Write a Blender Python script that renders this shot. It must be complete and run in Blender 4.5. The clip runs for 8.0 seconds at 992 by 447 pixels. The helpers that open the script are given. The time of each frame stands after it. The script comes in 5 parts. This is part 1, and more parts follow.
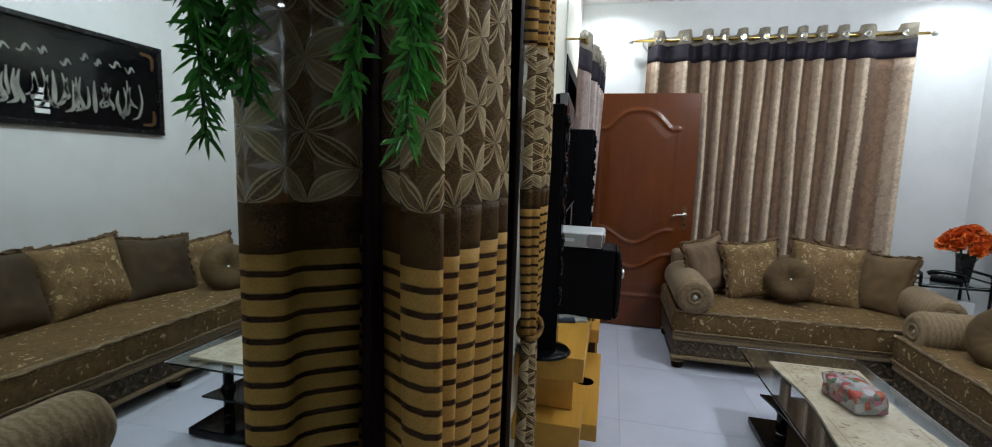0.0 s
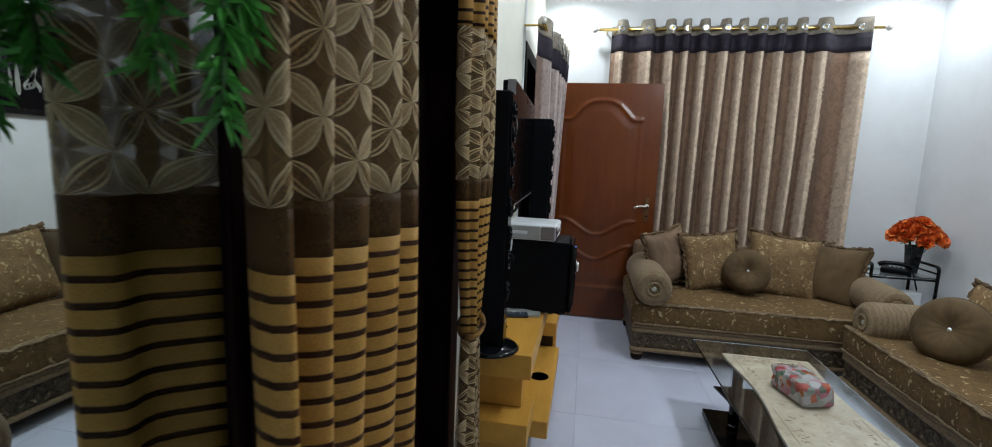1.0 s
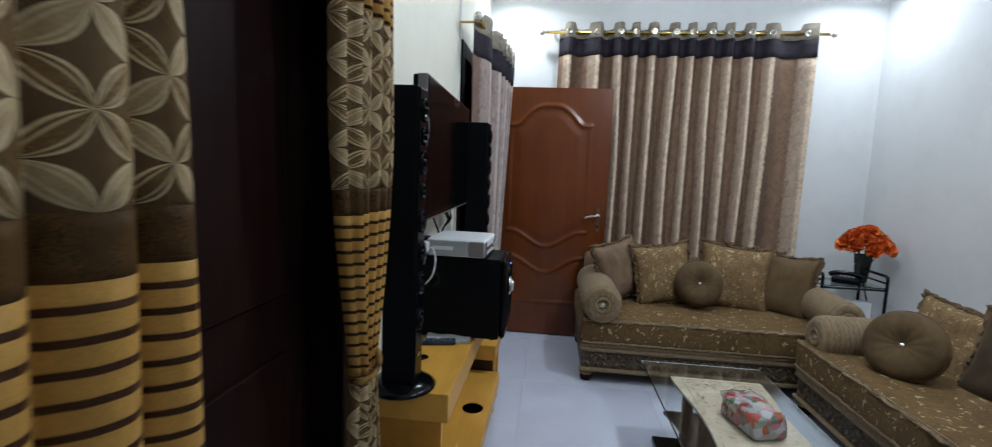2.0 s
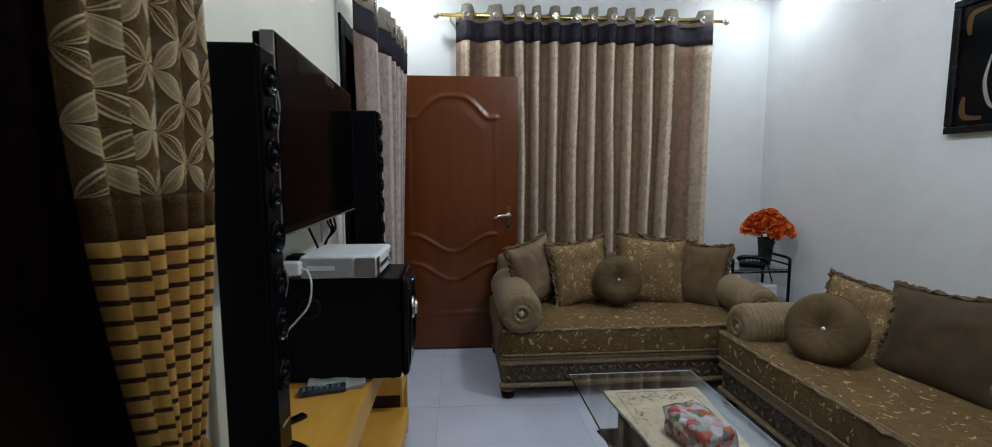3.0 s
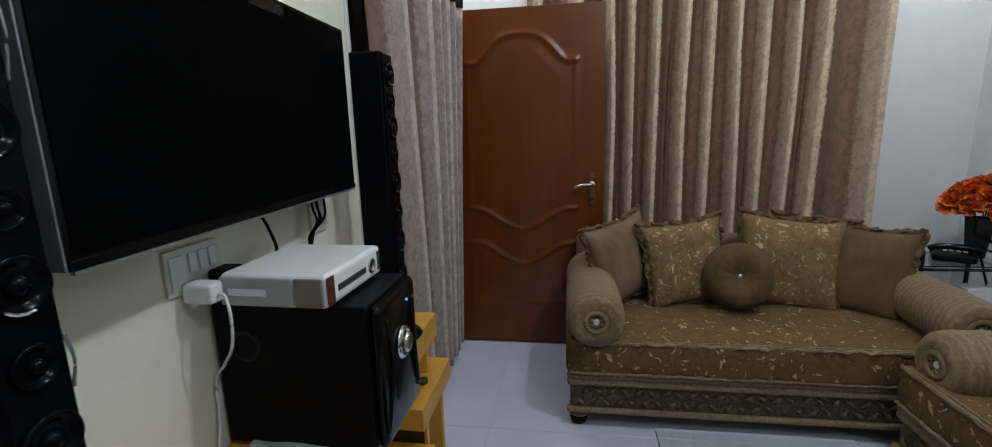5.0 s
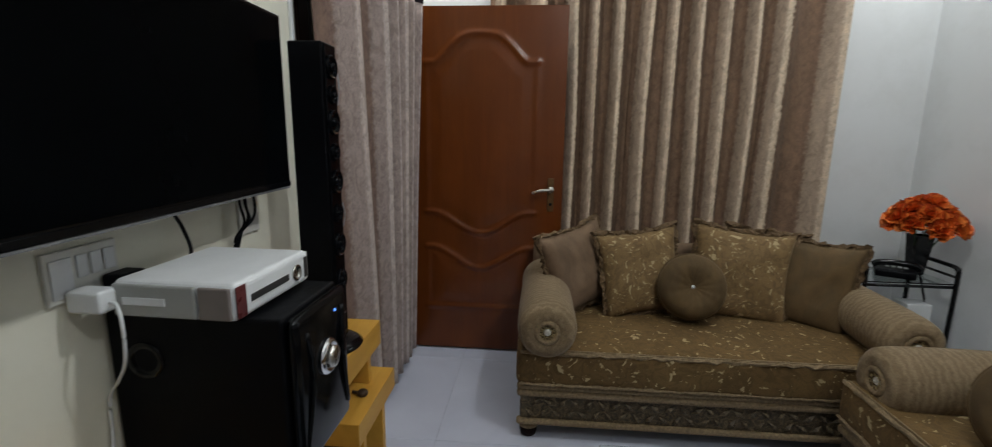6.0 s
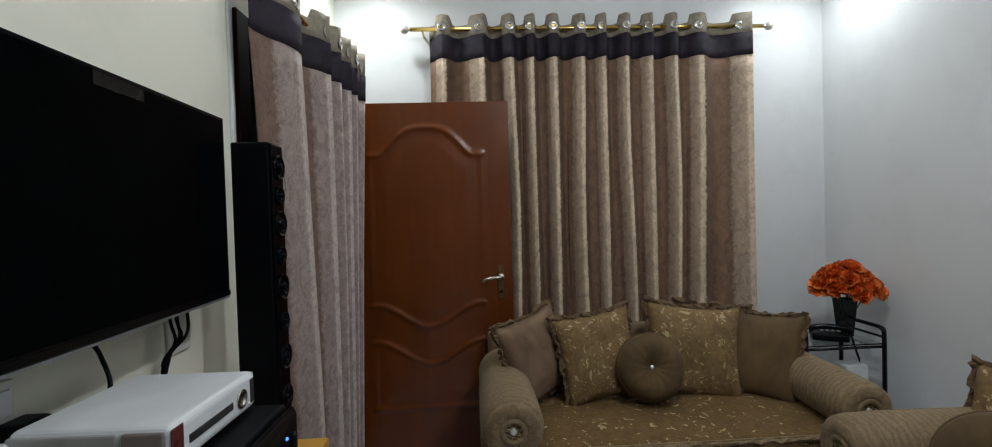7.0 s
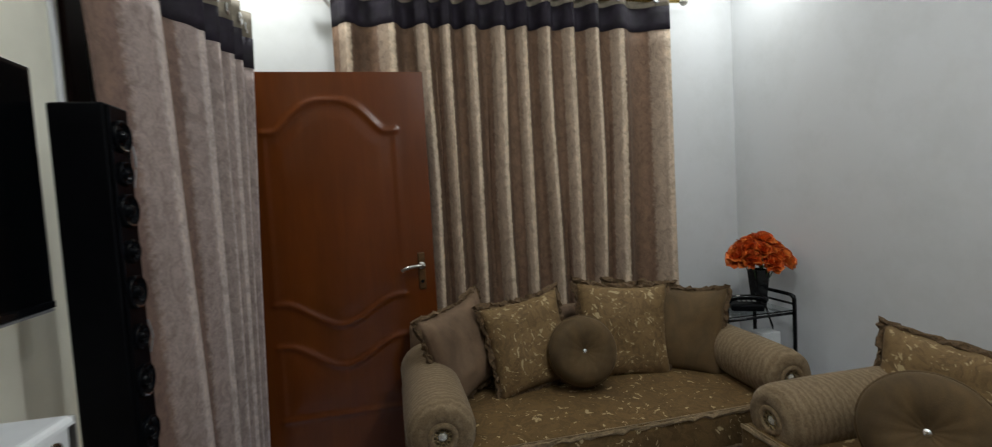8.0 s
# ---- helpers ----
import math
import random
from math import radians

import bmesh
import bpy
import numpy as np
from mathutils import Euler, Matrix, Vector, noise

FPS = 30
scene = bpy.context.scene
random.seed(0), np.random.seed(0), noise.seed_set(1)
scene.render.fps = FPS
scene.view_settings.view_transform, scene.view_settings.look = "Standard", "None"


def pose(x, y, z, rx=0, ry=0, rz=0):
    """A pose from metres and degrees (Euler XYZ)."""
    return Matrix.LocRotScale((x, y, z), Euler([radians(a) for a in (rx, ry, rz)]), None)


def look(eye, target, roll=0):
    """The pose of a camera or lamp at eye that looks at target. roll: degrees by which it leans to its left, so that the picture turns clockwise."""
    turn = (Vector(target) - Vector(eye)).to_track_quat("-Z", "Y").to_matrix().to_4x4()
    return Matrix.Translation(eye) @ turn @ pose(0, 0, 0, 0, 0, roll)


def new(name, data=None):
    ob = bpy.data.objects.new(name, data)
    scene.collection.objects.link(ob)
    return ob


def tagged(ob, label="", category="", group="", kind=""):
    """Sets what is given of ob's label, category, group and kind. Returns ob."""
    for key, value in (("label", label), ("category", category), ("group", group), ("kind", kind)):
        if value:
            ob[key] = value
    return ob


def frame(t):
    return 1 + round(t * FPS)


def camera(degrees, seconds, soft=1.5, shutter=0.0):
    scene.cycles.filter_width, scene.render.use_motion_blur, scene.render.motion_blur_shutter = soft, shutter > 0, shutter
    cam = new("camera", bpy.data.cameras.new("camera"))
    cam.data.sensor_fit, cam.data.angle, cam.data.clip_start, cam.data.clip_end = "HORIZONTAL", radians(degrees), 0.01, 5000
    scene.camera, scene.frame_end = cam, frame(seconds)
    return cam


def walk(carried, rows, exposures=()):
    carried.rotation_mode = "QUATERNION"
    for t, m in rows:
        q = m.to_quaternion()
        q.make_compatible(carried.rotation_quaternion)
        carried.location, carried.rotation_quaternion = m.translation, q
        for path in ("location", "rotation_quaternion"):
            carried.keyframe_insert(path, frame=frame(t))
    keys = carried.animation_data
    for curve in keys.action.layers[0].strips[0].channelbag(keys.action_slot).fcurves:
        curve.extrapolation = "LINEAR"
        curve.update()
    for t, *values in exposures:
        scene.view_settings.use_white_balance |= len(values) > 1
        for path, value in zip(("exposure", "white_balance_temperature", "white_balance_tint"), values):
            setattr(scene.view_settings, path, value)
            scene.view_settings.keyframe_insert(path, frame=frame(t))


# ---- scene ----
cam = camera(92.0, 8.0, 1.0, 0.3)
PATH = [
    (0, (0.111, -0.096, 1.387), (-0.349, 1.837, 1.158), 1.9),
    (0.5, (0.125, -0.078, 1.382), (-0.249, 1.872, 1.136), 2.2),
    (1, (0.208, 0.011, 1.388), (-0.149, 1.961, 1.124), 2.3),
    (1.5, (0.313, 0.136, 1.387), (-0.059, 2.086, 1.142), 2.1),
    (2, (0.35, 0.293, 1.387), (0.127, 2.268, 1.165), 2.3),
    (2.2, (0.354, 0.39, 1.379), (0.254, 2.377, 1.178), 2.1),
    (3.3, (0.355, 0.774, 1.358), (0.527, 2.754, 1.134), -0.4),
    (3.5, (0.407, 0.841, 1.369), (0.511, 2.82, 1.095), -0.1),
    (4, (0.499, 1.002, 1.351), (0.343, 2.961, 0.98), -1.3),
    (4.5, (0.565, 1.216, 1.355), (0.339, 3.164, 0.963), -2.0),
    (4.7, (0.57, 1.292, 1.366), (0.297, 3.236, 0.983), -2.3),
    (5.8, (0.657, 1.441, 1.392), (0.399, 3.384, 0.996), 0.5),
    (6, (0.649, 1.453, 1.381), (0.487, 3.409, 1.001), 0.8),
    (6.5, (0.616, 1.476, 1.393), (0.676, 3.462, 1.168), -0.0),
    (6.8, (0.594, 1.484, 1.402), (0.668, 3.481, 1.315), -1.7),
    (7, (0.576, 1.493, 1.411), (0.676, 3.49, 1.371), -1.7),
    (7.2, (0.574, 1.508, 1.408), (0.707, 3.503, 1.364), -1.7),
    (7.5, (0.577, 1.543, 1.402), (0.775, 3.533, 1.355), -1.7),
    (8, (0.586, 1.702, 1.382), (1.016, 3.652, 1.273), -3.3),
]
walk(cam, [(t, look(eye, target, roll)) for t, eye, target, roll in PATH],
     [(0, 0.05, 6300, 10), (2.2, 0.0, 6000, 10), (3.3, -0.41, 6300, 10), (4.0, -0.26, 6300, 10), (4.7, -0.3, 6300, 10), (5.8, -0.34, 6800, 10), (6.6, -0.42, 6500, 10), (8, -0.5, 6800, 10)])

# ---- world, light and exposure ----
world = bpy.data.worlds.new("room_dark")
world.use_nodes = True
world.node_tree.nodes["Background"].inputs[0].default_value = (0.5, 0.6, 0.7, 1)
world.node_tree.nodes["Background"].inputs[1].default_value = 0.02
scene.world = world

WEST, EAST, NORTH, SOUTH, TOP = -0.24, 2.91, 4.55, -2.1, 2.9
# first two by the end wall; the other three are invented fill positions
LAMP_POS = [(0.03, 4.15), (2.62, 4.15), (1.45, 2.5), (1.55, 1.15), (1.5, -0.6)]
LAMP_W = [8.0, 7.2, 54, 28, 2.5]


COOL = (0.905, 0.97, 1.0)


def lamp(name, kind, x, y, z, watts, size):
    data = bpy.data.lights.new(name, kind)
    data.energy, data.color = watts, COOL
    if kind == "AREA":
        data.shape, data.size, data.spread = "DISK", size, 2.7
    else:
        data.shadow_soft_size = size
    ob = new(name, data)
    ob.matrix_world = pose(x, y, z)
    return ob


# recessed spots by the end wall; the point lamps elsewhere are added fill
for k, ((lx, ly), w) in enumerate(zip(LAMP_POS, LAMP_W)):
    if k < 2:
        lamp("downlight_lamp", "AREA", lx, ly, TOP - 0.012, w, 0.13)
    else:
        lamp("fill_lamp", "POINT", lx, ly, TOP - 0.13, w, 0.06)


# ---- materials ----
def material(name):
    m = bpy.data.materials.new(name)
    m.use_nodes = True
    nt = m.node_tree
    return m, nt, nt.nodes["Principled BSDF"]


def coords(nt, scale=(1, 1, 1), kind="Object", rot=(0, 0, 0)):
    tc = nt.nodes.new("ShaderNodeTexCoord")
    mp = nt.nodes.new("ShaderNodeMapping")
    mp.inputs["Scale"].default_value = scale
    mp.inputs["Rotation"].default_value = rot
    nt.links.new(tc.outputs[kind], mp.inputs[0])
    return mp.outputs[0]


def noise_tex(nt, vec, scale, detail=4.0, rough=0.6, dist=0.0):
    n = nt.nodes.new("ShaderNodeTexNoise")
    n.inputs["Scale"].default_value = scale
    n.inputs["Detail"].default_value = detail
    n.inputs["Roughness"].default_value = rough
    n.inputs["Distortion"].default_value = dist
    nt.links.new(vec, n.inputs["Vector"])
    return n.outputs["Fac"]


def ramp(nt, fac, stops):
    r = nt.nodes.new("ShaderNodeValToRGB")
    el = r.color_ramp.elements
    while len(el) < len(stops):
        el.new(0.5)
    for e, (p, c) in zip(el, stops):
        e.position = p
        e.color = (*c, 1) if len(c) == 3 else c
    nt.links.new(fac, r.inputs[0])
    return r.outputs[0]


def mix(nt, fac, a, b, mode="MIX"):
    n = nt.nodes.new("ShaderNodeMix")
    n.data_type, n.blend_type = "RGBA", mode
    for sock, v in ((n.inputs[0], fac), (n.inputs[6], a), (n.inputs[7], b)):
        if isinstance(v, (int, float)):
            sock.default_value = v
        elif isinstance(v, tuple):
            sock.default_value = (*v, 1)
        else:
            nt.links.new(v, sock)
    return n.outputs[2]


def calc(nt, op, a, b=0.0, c=0.0):
    n = nt.nodes.new("ShaderNodeMath")
    n.operation = op
    for sock, v in zip(n.inputs, (a, b, c)):
        if isinstance(v, (int, float)):
            sock.default_value = v
        else:
            nt.links.new(v, sock)
    return n.outputs[0]


def bump(nt, bsdf, height, strength=0.3, distance=0.01):
    b = nt.nodes.new("ShaderNodeBump")
    b.inputs["Strength"].default_value = strength
    b.inputs["Distance"].default_value = distance
    nt.links.new(height, b.inputs["Height"])
    nt.links.new(b.outputs[0], bsdf.inputs["Normal"])


def plain(name, colour, rough=0.5, metal=0.0, vary=0.15, scale=8.0, bumpy=0.0, spec=0.5, coat=0.0):
    """A surface with soft uneven tone and a fine grain."""
    m, nt, b = material(name)
    v = coords(nt)
    f = noise_tex(nt, v, scale, 6)
    dark = tuple(c * (1 - vary) for c in colour)
    light = tuple(min(1, c * (1 + vary)) for c in colour)
    nt.links.new(ramp(nt, f, [(0.3, dark), (0.7, light)]), b.inputs["Base Color"])
    b.inputs["Metallic"].default_value = metal
    b.inputs["Specular IOR Level"].default_value = spec
    b.inputs["Coat Weight"].default_value = coat
    rr = ramp(nt, noise_tex(nt, v, scale * 3, 4), [(0.2, (max(0, rough - 0.08),) * 3), (0.8, (min(1, rough + 0.08),) * 3)])
    nt.links.new(rr, b.inputs["Roughness"])
    if bumpy:
        bump(nt, b, noise_tex(nt, v, scale * 30, 3), bumpy, 0.004)
    return m


def paint(name, colour):
    m, nt, b = material(name)
    v = coords(nt)
    big = noise_tex(nt, v, 0.9, 3)
    small = noise_tex(nt, v, 26, 6)
    base = mix(nt, big, tuple(c * 0.95 for c in colour), tuple(min(1, c * 1.03) for c in colour))
    smudge = ramp(nt, noise_tex(nt, v, 3.3, 5, 0.7), [(0.3, (0.93, 0.93, 0.92)), (0.55, (1, 1, 1))])
    nt.links.new(mix(nt, 1.0, base, smudge, "MULTIPLY"), b.inputs["Base Color"])
    b.inputs["Roughness"].default_value = 0.42
    b.inputs["Specular IOR Level"].default_value = 0.35
    bump(nt, b, small, 0.12, 0.003)
    return m


WALL = paint("wall_paint", (0.72, 0.735, 0.745))
WALL_CREAM = paint("cream_wall_paint", (0.83, 0.815, 0.7))
CEIL = paint("ceiling_paint", (0.8, 0.81, 0.82))


def tile_material():
    m, nt, b = material("floor_tile_glaze")
    v = coords(nt)
    info = nt.nodes.new("ShaderNodeObjectInfo")
    cloud = noise_tex(nt, coords(nt, kind="Object"), 2.2, 6, 0.6, 0.6)
    c = ramp(nt, cloud, [(0.3, (0.56, 0.59, 0.7)), (0.7, (0.64, 0.67, 0.78))])
    tone = ramp(nt, info.outputs["Random"], [(0, (0.95, 0.95, 0.96)), (1, (1, 1, 1))])
    nt.links.new(mix(nt, 1.0, c, tone, "MULTIPLY"), b.inputs["Base Color"])
    rough = ramp(nt, noise_tex(nt, v, 5, 5), [(0.3, (0.23,) * 3), (0.7, (0.27,) * 3)])
    nt.links.new(rough, b.inputs["Roughness"])
    return m


TILE = tile_material()
GROUT = plain("floor_grout", (0.53, 0.56, 0.66), 0.7, vary=0.2)


def wood(name, dark, light, scale=1.0, rough=0.3, axis="Z", coat=0.3):
    m, nt, b = material(name)
    s = {"X": (1.5, 14, 14), "Y": (14, 1.5, 14), "Z": (14, 14, 1.5)}[axis]
    v = coords(nt, tuple(k * scale for k in s))
    f = noise_tex(nt, v, 1.6, 8, 0.62, 0.8)
    blot = noise_tex(nt, coords(nt), 2.0, 3)
    c = ramp(nt, f, [(0.25, dark), (0.75, light)])
    c = mix(nt, 1.0, c, ramp(nt, blot, [(0.3, (0.85, 0.85, 0.85)), (0.7, (1.05, 1.02, 1.0))]), "MULTIPLY")
    nt.links.new(c, b.inputs["Base Color"])
    b.inputs["Roughness"].default_value = rough
    b.inputs["Specular IOR Level"].default_value = 0.3
    b.inputs["Coat Weight"].default_value = coat
    b.inputs["Coat Roughness"].default_value = 0.15
    bump(nt, b, f, 0.06, 0.003)
    return m


DOOR_WOOD = wood("red_brown_door_wood", (0.108, 0.0245, 0.0024), (0.146, 0.0355, 0.004), 0.6, 0.32, "Z", 0.25)
DARK_WOOD = wood("dark_door_wood", (0.007, 0.002, 0.0015), (0.016, 0.005, 0.0035), 1.0, 0.55, "Z", 0.0)
DARK_WOOD.node_tree.nodes["Principled BSDF"].inputs["Specular IOR Level"].default_value = 0.1
BROWN_BOARD = wood("brown_board", (0.035, 0.02, 0.012), (0.06, 0.035, 0.02), 1.0, 0.6, "Z", 0.0)
YELLOW_WOOD = wood("yellow_laminate", (0.5, 0.26, 0.04), (0.62, 0.34, 0.06), 0.8, 0.42, "Y", 0.0)

BLACK = plain("black_vinyl", (0.003, 0.0033, 0.0045), 0.5, vary=0.3, scale=14, bumpy=0.1, spec=0.09)
SPEAKER_GLOSS = plain("speaker_gloss_plastic", (0.0025, 0.003, 0.0042), 0.16, vary=0.3, spec=0.07)
BLACK_GLOSS = plain("black_gloss_plastic", (0.003, 0.0035, 0.0045), 0.12, vary=0.3, spec=0.22)
BLACK_METAL = plain("black_enamelled_metal", (0.006, 0.0065, 0.008), 0.25, vary=0.3, spec=0.35)
SCREEN = plain("tv_screen", (0.0012, 0.0016, 0.002), 0.14, vary=0.2, spec=0.018)
CHROME = plain("chrome", (0.75, 0.76, 0.78), 0.12, 1.0, 0.05)
STEEL = plain("brushed_steel", (0.6, 0.58, 0.54), 0.28, 1.0, 0.08)
BRASS_DULL = plain("dull_brass", (0.12, 0.06, 0.02), 0.5, 0.5, 0.3, 60)
ALUMINIUM = plain("brushed_aluminium", (0.27, 0.28, 0.3), 0.38, 0.6, 0.1, 20)
TAUPE_PLASTIC = plain("taupe_plastic", (0.2, 0.17, 0.16), 0.35, vary=0.1)
BRASS_PALE = plain("pale_brass", (0.36, 0.27, 0.14), 0.35, 0.6, 0.3, 60)
BRASS = plain("brass_rod", (0.62, 0.44, 0.14), 0.25, 1.0, 0.12)
PEARL = plain("pearl_finial", (0.6, 0.58, 0.52), 0.25, 0.3, 0.2, 40)
WHITE_PLASTIC = plain("white_plastic", (0.74, 0.76, 0.78), 0.35, vary=0.05)
GREY_PLASTIC = plain("grey_plastic", (0.36, 0.37, 0.36), 0.4, vary=0.1)
MAROON = plain("maroon_plastic", (0.09, 0.02, 0.022), 0.3, vary=0.2)
DARK_TRAY = plain("dark_tray_plastic", (0.035, 0.035, 0.037), 0.3, vary=0.2)
SWITCH = plain("switch_plate_plastic", (0.7, 0.7, 0.66), 0.35, vary=0.05)
BUTTON_GREY = plain("blue_grey_rubber", (0.1, 0.12, 0.16), 0.5, vary=0.2)
BLUE_BLACK = plain("blue_black_plastic", (0.015, 0.025, 0.045), 0.3, vary=0.3)
LEAF_A = plain("artificial_leaf", (0.065, 0.27, 0.035), 0.42, vary=0.6, scale=30)
STEM = plain("artificial_stem", (0.03, 0.09, 0.02), 0.5, vary=0.3)
SILVER_PAINT = plain("silver_lettering", (0.22, 0.22, 0.2), 0.5, 0.1, 0.4)
CLOTH_HEAD = plain("curtain_header_cloth", (0.27, 0.235, 0.18), 0.75, vary=0.25, scale=30, bumpy=0.3)
PURPLE = plain("dark_purple_velvet", (0.012, 0.0075, 0.017), 0.75, vary=0.5, scale=14, bumpy=0.4)


def mirror_material():
    m, nt, b = material("mirror_silver")
    b.inputs["Metallic"].default_value = 1.0
    v = coords(nt)
    nt.links.new(ramp(nt, noise_tex(nt, v, 1.5, 4), [(0.3, (0.72, 0.77, 0.74)), (0.7, (0.78, 0.83, 0.8))]), b.inputs["Base Color"])
    b.inputs["Roughness"].default_value = 0.012
    return m


def glass_material(name, tint, rough=0.02):
    m, nt, b = material(name)
    b.inputs["Base Color"].default_value = (*tint, 1)
    b.inputs["Transmission Weight"].default_value = 1.0
    b.inputs["IOR"].default_value = 1.45
    v = coords(nt)
    nt.links.new(ramp(nt, noise_tex(nt, v, 6, 4), [(0.3, (rough,) * 3), (0.75, (rough + 0.05,) * 3)]), b.inputs["Roughness"])
    return m


MIRROR = mirror_material()
GLASS = glass_material("table_glass", (0.86, 0.93, 0.92))
FILM = glass_material("clear_wrapping", (0.95, 0.95, 0.96), 0.12)


def glow(name, colour, strength):
    m, nt, b = material(name)
    b.inputs["Base Color"].default_value = (*colour, 1)
    b.inputs["Emission Color"].default_value = (*colour, 1)
    b.inputs["Emission Strength"].default_value = strength
    return m


LED = glow("downlight_lens", (1, 0.98, 0.95), 6.0)
BLUE_LED = glow("blue_indicator", (0.1, 0.3, 1.0), 1.5)


def sheen(b, weight, rough=0.4, tint=(1, 0.9, 0.75)):
    b.inputs["Sheen Weight"].default_value = weight
    b.inputs["Sheen Roughness"].default_value = rough
    b.inputs["Sheen Tint"].default_value = (*tint, 1)


def fabric_fleck(name, ground, fleck, amount=0.62, scale=26.0):
    """Jacquard upholstery: ground cloth with scattered pale broken sprigs."""
    m, nt, b = material(name)
    v = coords(nt, (1, 1, 1))
    warp = nt.nodes.new("ShaderNodeTexNoise")
    warp.inputs["Scale"].default_value = 7
    nt.links.new(v, warp.inputs["Vector"])
    add = nt.nodes.new("ShaderNodeVectorMath")
    add.operation = "MULTIPLY_ADD"
    add.inputs[1].default_value = (0.14, 0.14, 0.14)
    nt.links.new(warp.outputs["Color"], add.inputs[0])
    nt.links.new(v, add.inputs[2])
    def sprigs(shift, share, thick):
        """Ragged branching strokes, broken into short sprays."""
        move = nt.nodes.new("ShaderNodeMapping")
        move.inputs["Location"].default_value = shift
        nt.links.new(add.outputs[0], move.inputs[0])
        veins = calc(nt, "ABSOLUTE", calc(nt, "SUBTRACT", noise_tex(nt, move.outputs[0], scale, 1, 0.4, 0.2), 0.5))
        stroke = ramp(nt, veins, [(thick, (1, 1, 1)), (thick + 0.014, (0, 0, 0))])
        spray = ramp(nt, noise_tex(nt, move.outputs[0], scale * 2.1, 3, 0.6), [(share, (0, 0, 0)), (share + 0.025, (1, 1, 1))])
        return calc(nt, "MULTIPLY", stroke, spray)

    marks = calc(nt, "MAXIMUM", sprigs((0.0, 0.0, 0.0), amount, 0.03), sprigs((3.7, 1.9, 5.3), amount + 0.02, 0.024))
    shadow = noise_tex(nt, add.outputs[0], 24, 3, 0.5, 1.4)
    weave = noise_tex(nt, coords(nt, (1, 1, 1)), 420, 2)
    tone = noise_tex(nt, v, 5, 4)
    low = tuple(c * 0.72 for c in ground)
    g = mix(nt, tone, low, tuple(c * 1.2 for c in ground))
    g = mix(nt, 1.0, g, ramp(nt, weave, [(0.3, (0.75, 0.75, 0.75)), (0.7, (1.12, 1.12, 1.1))]), "MULTIPLY")
    g = mix(nt, 1.0, g, ramp(nt, shadow, [(0.4, (0.8, 0.78, 0.76)), (0.5, (1, 1, 1)), (0.6, (1.12, 1.1, 1.08))]), "MULTIPLY")
    nt.links.new(mix(nt, marks, g, fleck), b.inputs["Base Color"])
    b.inputs["Roughness"].default_value = 0.8
    b.inputs["Specular IOR Level"].default_value = 0.2
    sheen(b, 0.04)
    bump(nt, b, mix(nt, 0.6, weave, marks), 0.35, 0.004)
    return m


def velvet(name, colour):
    m, nt, b = material(name)
    v = coords(nt)
    nap = noise_tex(nt, coords(nt, (1, 1, 0.6)), 9, 5, 0.6, 0.8)
    fine = noise_tex(nt, v, 350, 2)
    c = ramp(nt, nap, [(0.25, tuple(k * 0.6 for k in colour)), (0.75, tuple(k * 1.35 for k in colour))])
    nt.links.new(mix(nt, 1.0, c, ramp(nt, fine, [(0.3, (0.85, 0.85, 0.85)), (0.7, (1.1, 1.1, 1.1))]), "MULTIPLY"), b.inputs["Base Color"])
    b.inputs["Roughness"].default_value = 0.85
    sheen(b, 0.1, 0.35, (0.9, 0.7, 0.4))
    bump(nt, b, fine, 0.3, 0.003)
    return m


FLECK = fabric_fleck("gold_brown_jacquard", (0.135, 0.081, 0.031), (0.39, 0.3, 0.17), 0.595, 13)
FLECK_CUSHION = fabric_fleck("gold_jacquard_cushion", (0.195, 0.124, 0.057), (0.4, 0.305, 0.17), 0.565, 14)
VELVET = velvet("brown_velvet", (0.088, 0.051, 0.017))
VELVET_DARK = velvet("dark_brown_velvet", (0.048, 0.027, 0.009))
VELVET_TAUPE = velvet("taupe_velvet", (0.165, 0.102, 0.06))
VELVET_GOLD = velvet("golden_brown_velvet", (0.105, 0.062, 0.023))
FRINGE = plain("brown_fringe", (0.12, 0.072, 0.034), 0.9, vary=0.5, scale=120, bumpy=0.6)
PIPING = plain("cream_gold_piping", (0.21, 0.145, 0.078), 0.8, vary=0.4, scale=90, bumpy=0.5)


def bolster_cloth():
    m, nt, b = material("ribbed_bolster_cloth")
    v = coords(nt)
    wave = nt.nodes.new("ShaderNodeTexWave")
    wave.wave_type, wave.bands_direction = "BANDS", "Y"
    wave.inputs["Scale"].default_value = 12
    wave.inputs["Distortion"].default_value = 5.5
    wave.inputs["Detail"].default_value = 2.5
    wave.inputs["Detail Scale"].default_value = 2.6
    nt.links.new(v, wave.inputs["Vector"])
    fine = noise_tex(nt, v, 160, 3)
    c = ramp(nt, wave.outputs["Fac"], [(0.05, (0.172, 0.117, 0.062)), (0.5, (0.2, 0.138, 0.076)), (0.95, (0.235, 0.167, 0.096))])
    nt.links.new(mix(nt, 1.0, c, ramp(nt, fine, [(0.3, (0.7, 0.7, 0.7)), (0.7, (1.15, 1.15, 1.15))]), "MULTIPLY"), b.inputs["Base Color"])
    b.inputs["Roughness"].default_value = 0.9
    sheen(b, 0.1)
    bump(nt, b, mix(nt, 0.6, wave.outputs["Fac"], fine), 0.35, 0.005)
    return m


BOLSTER = bolster_cloth()


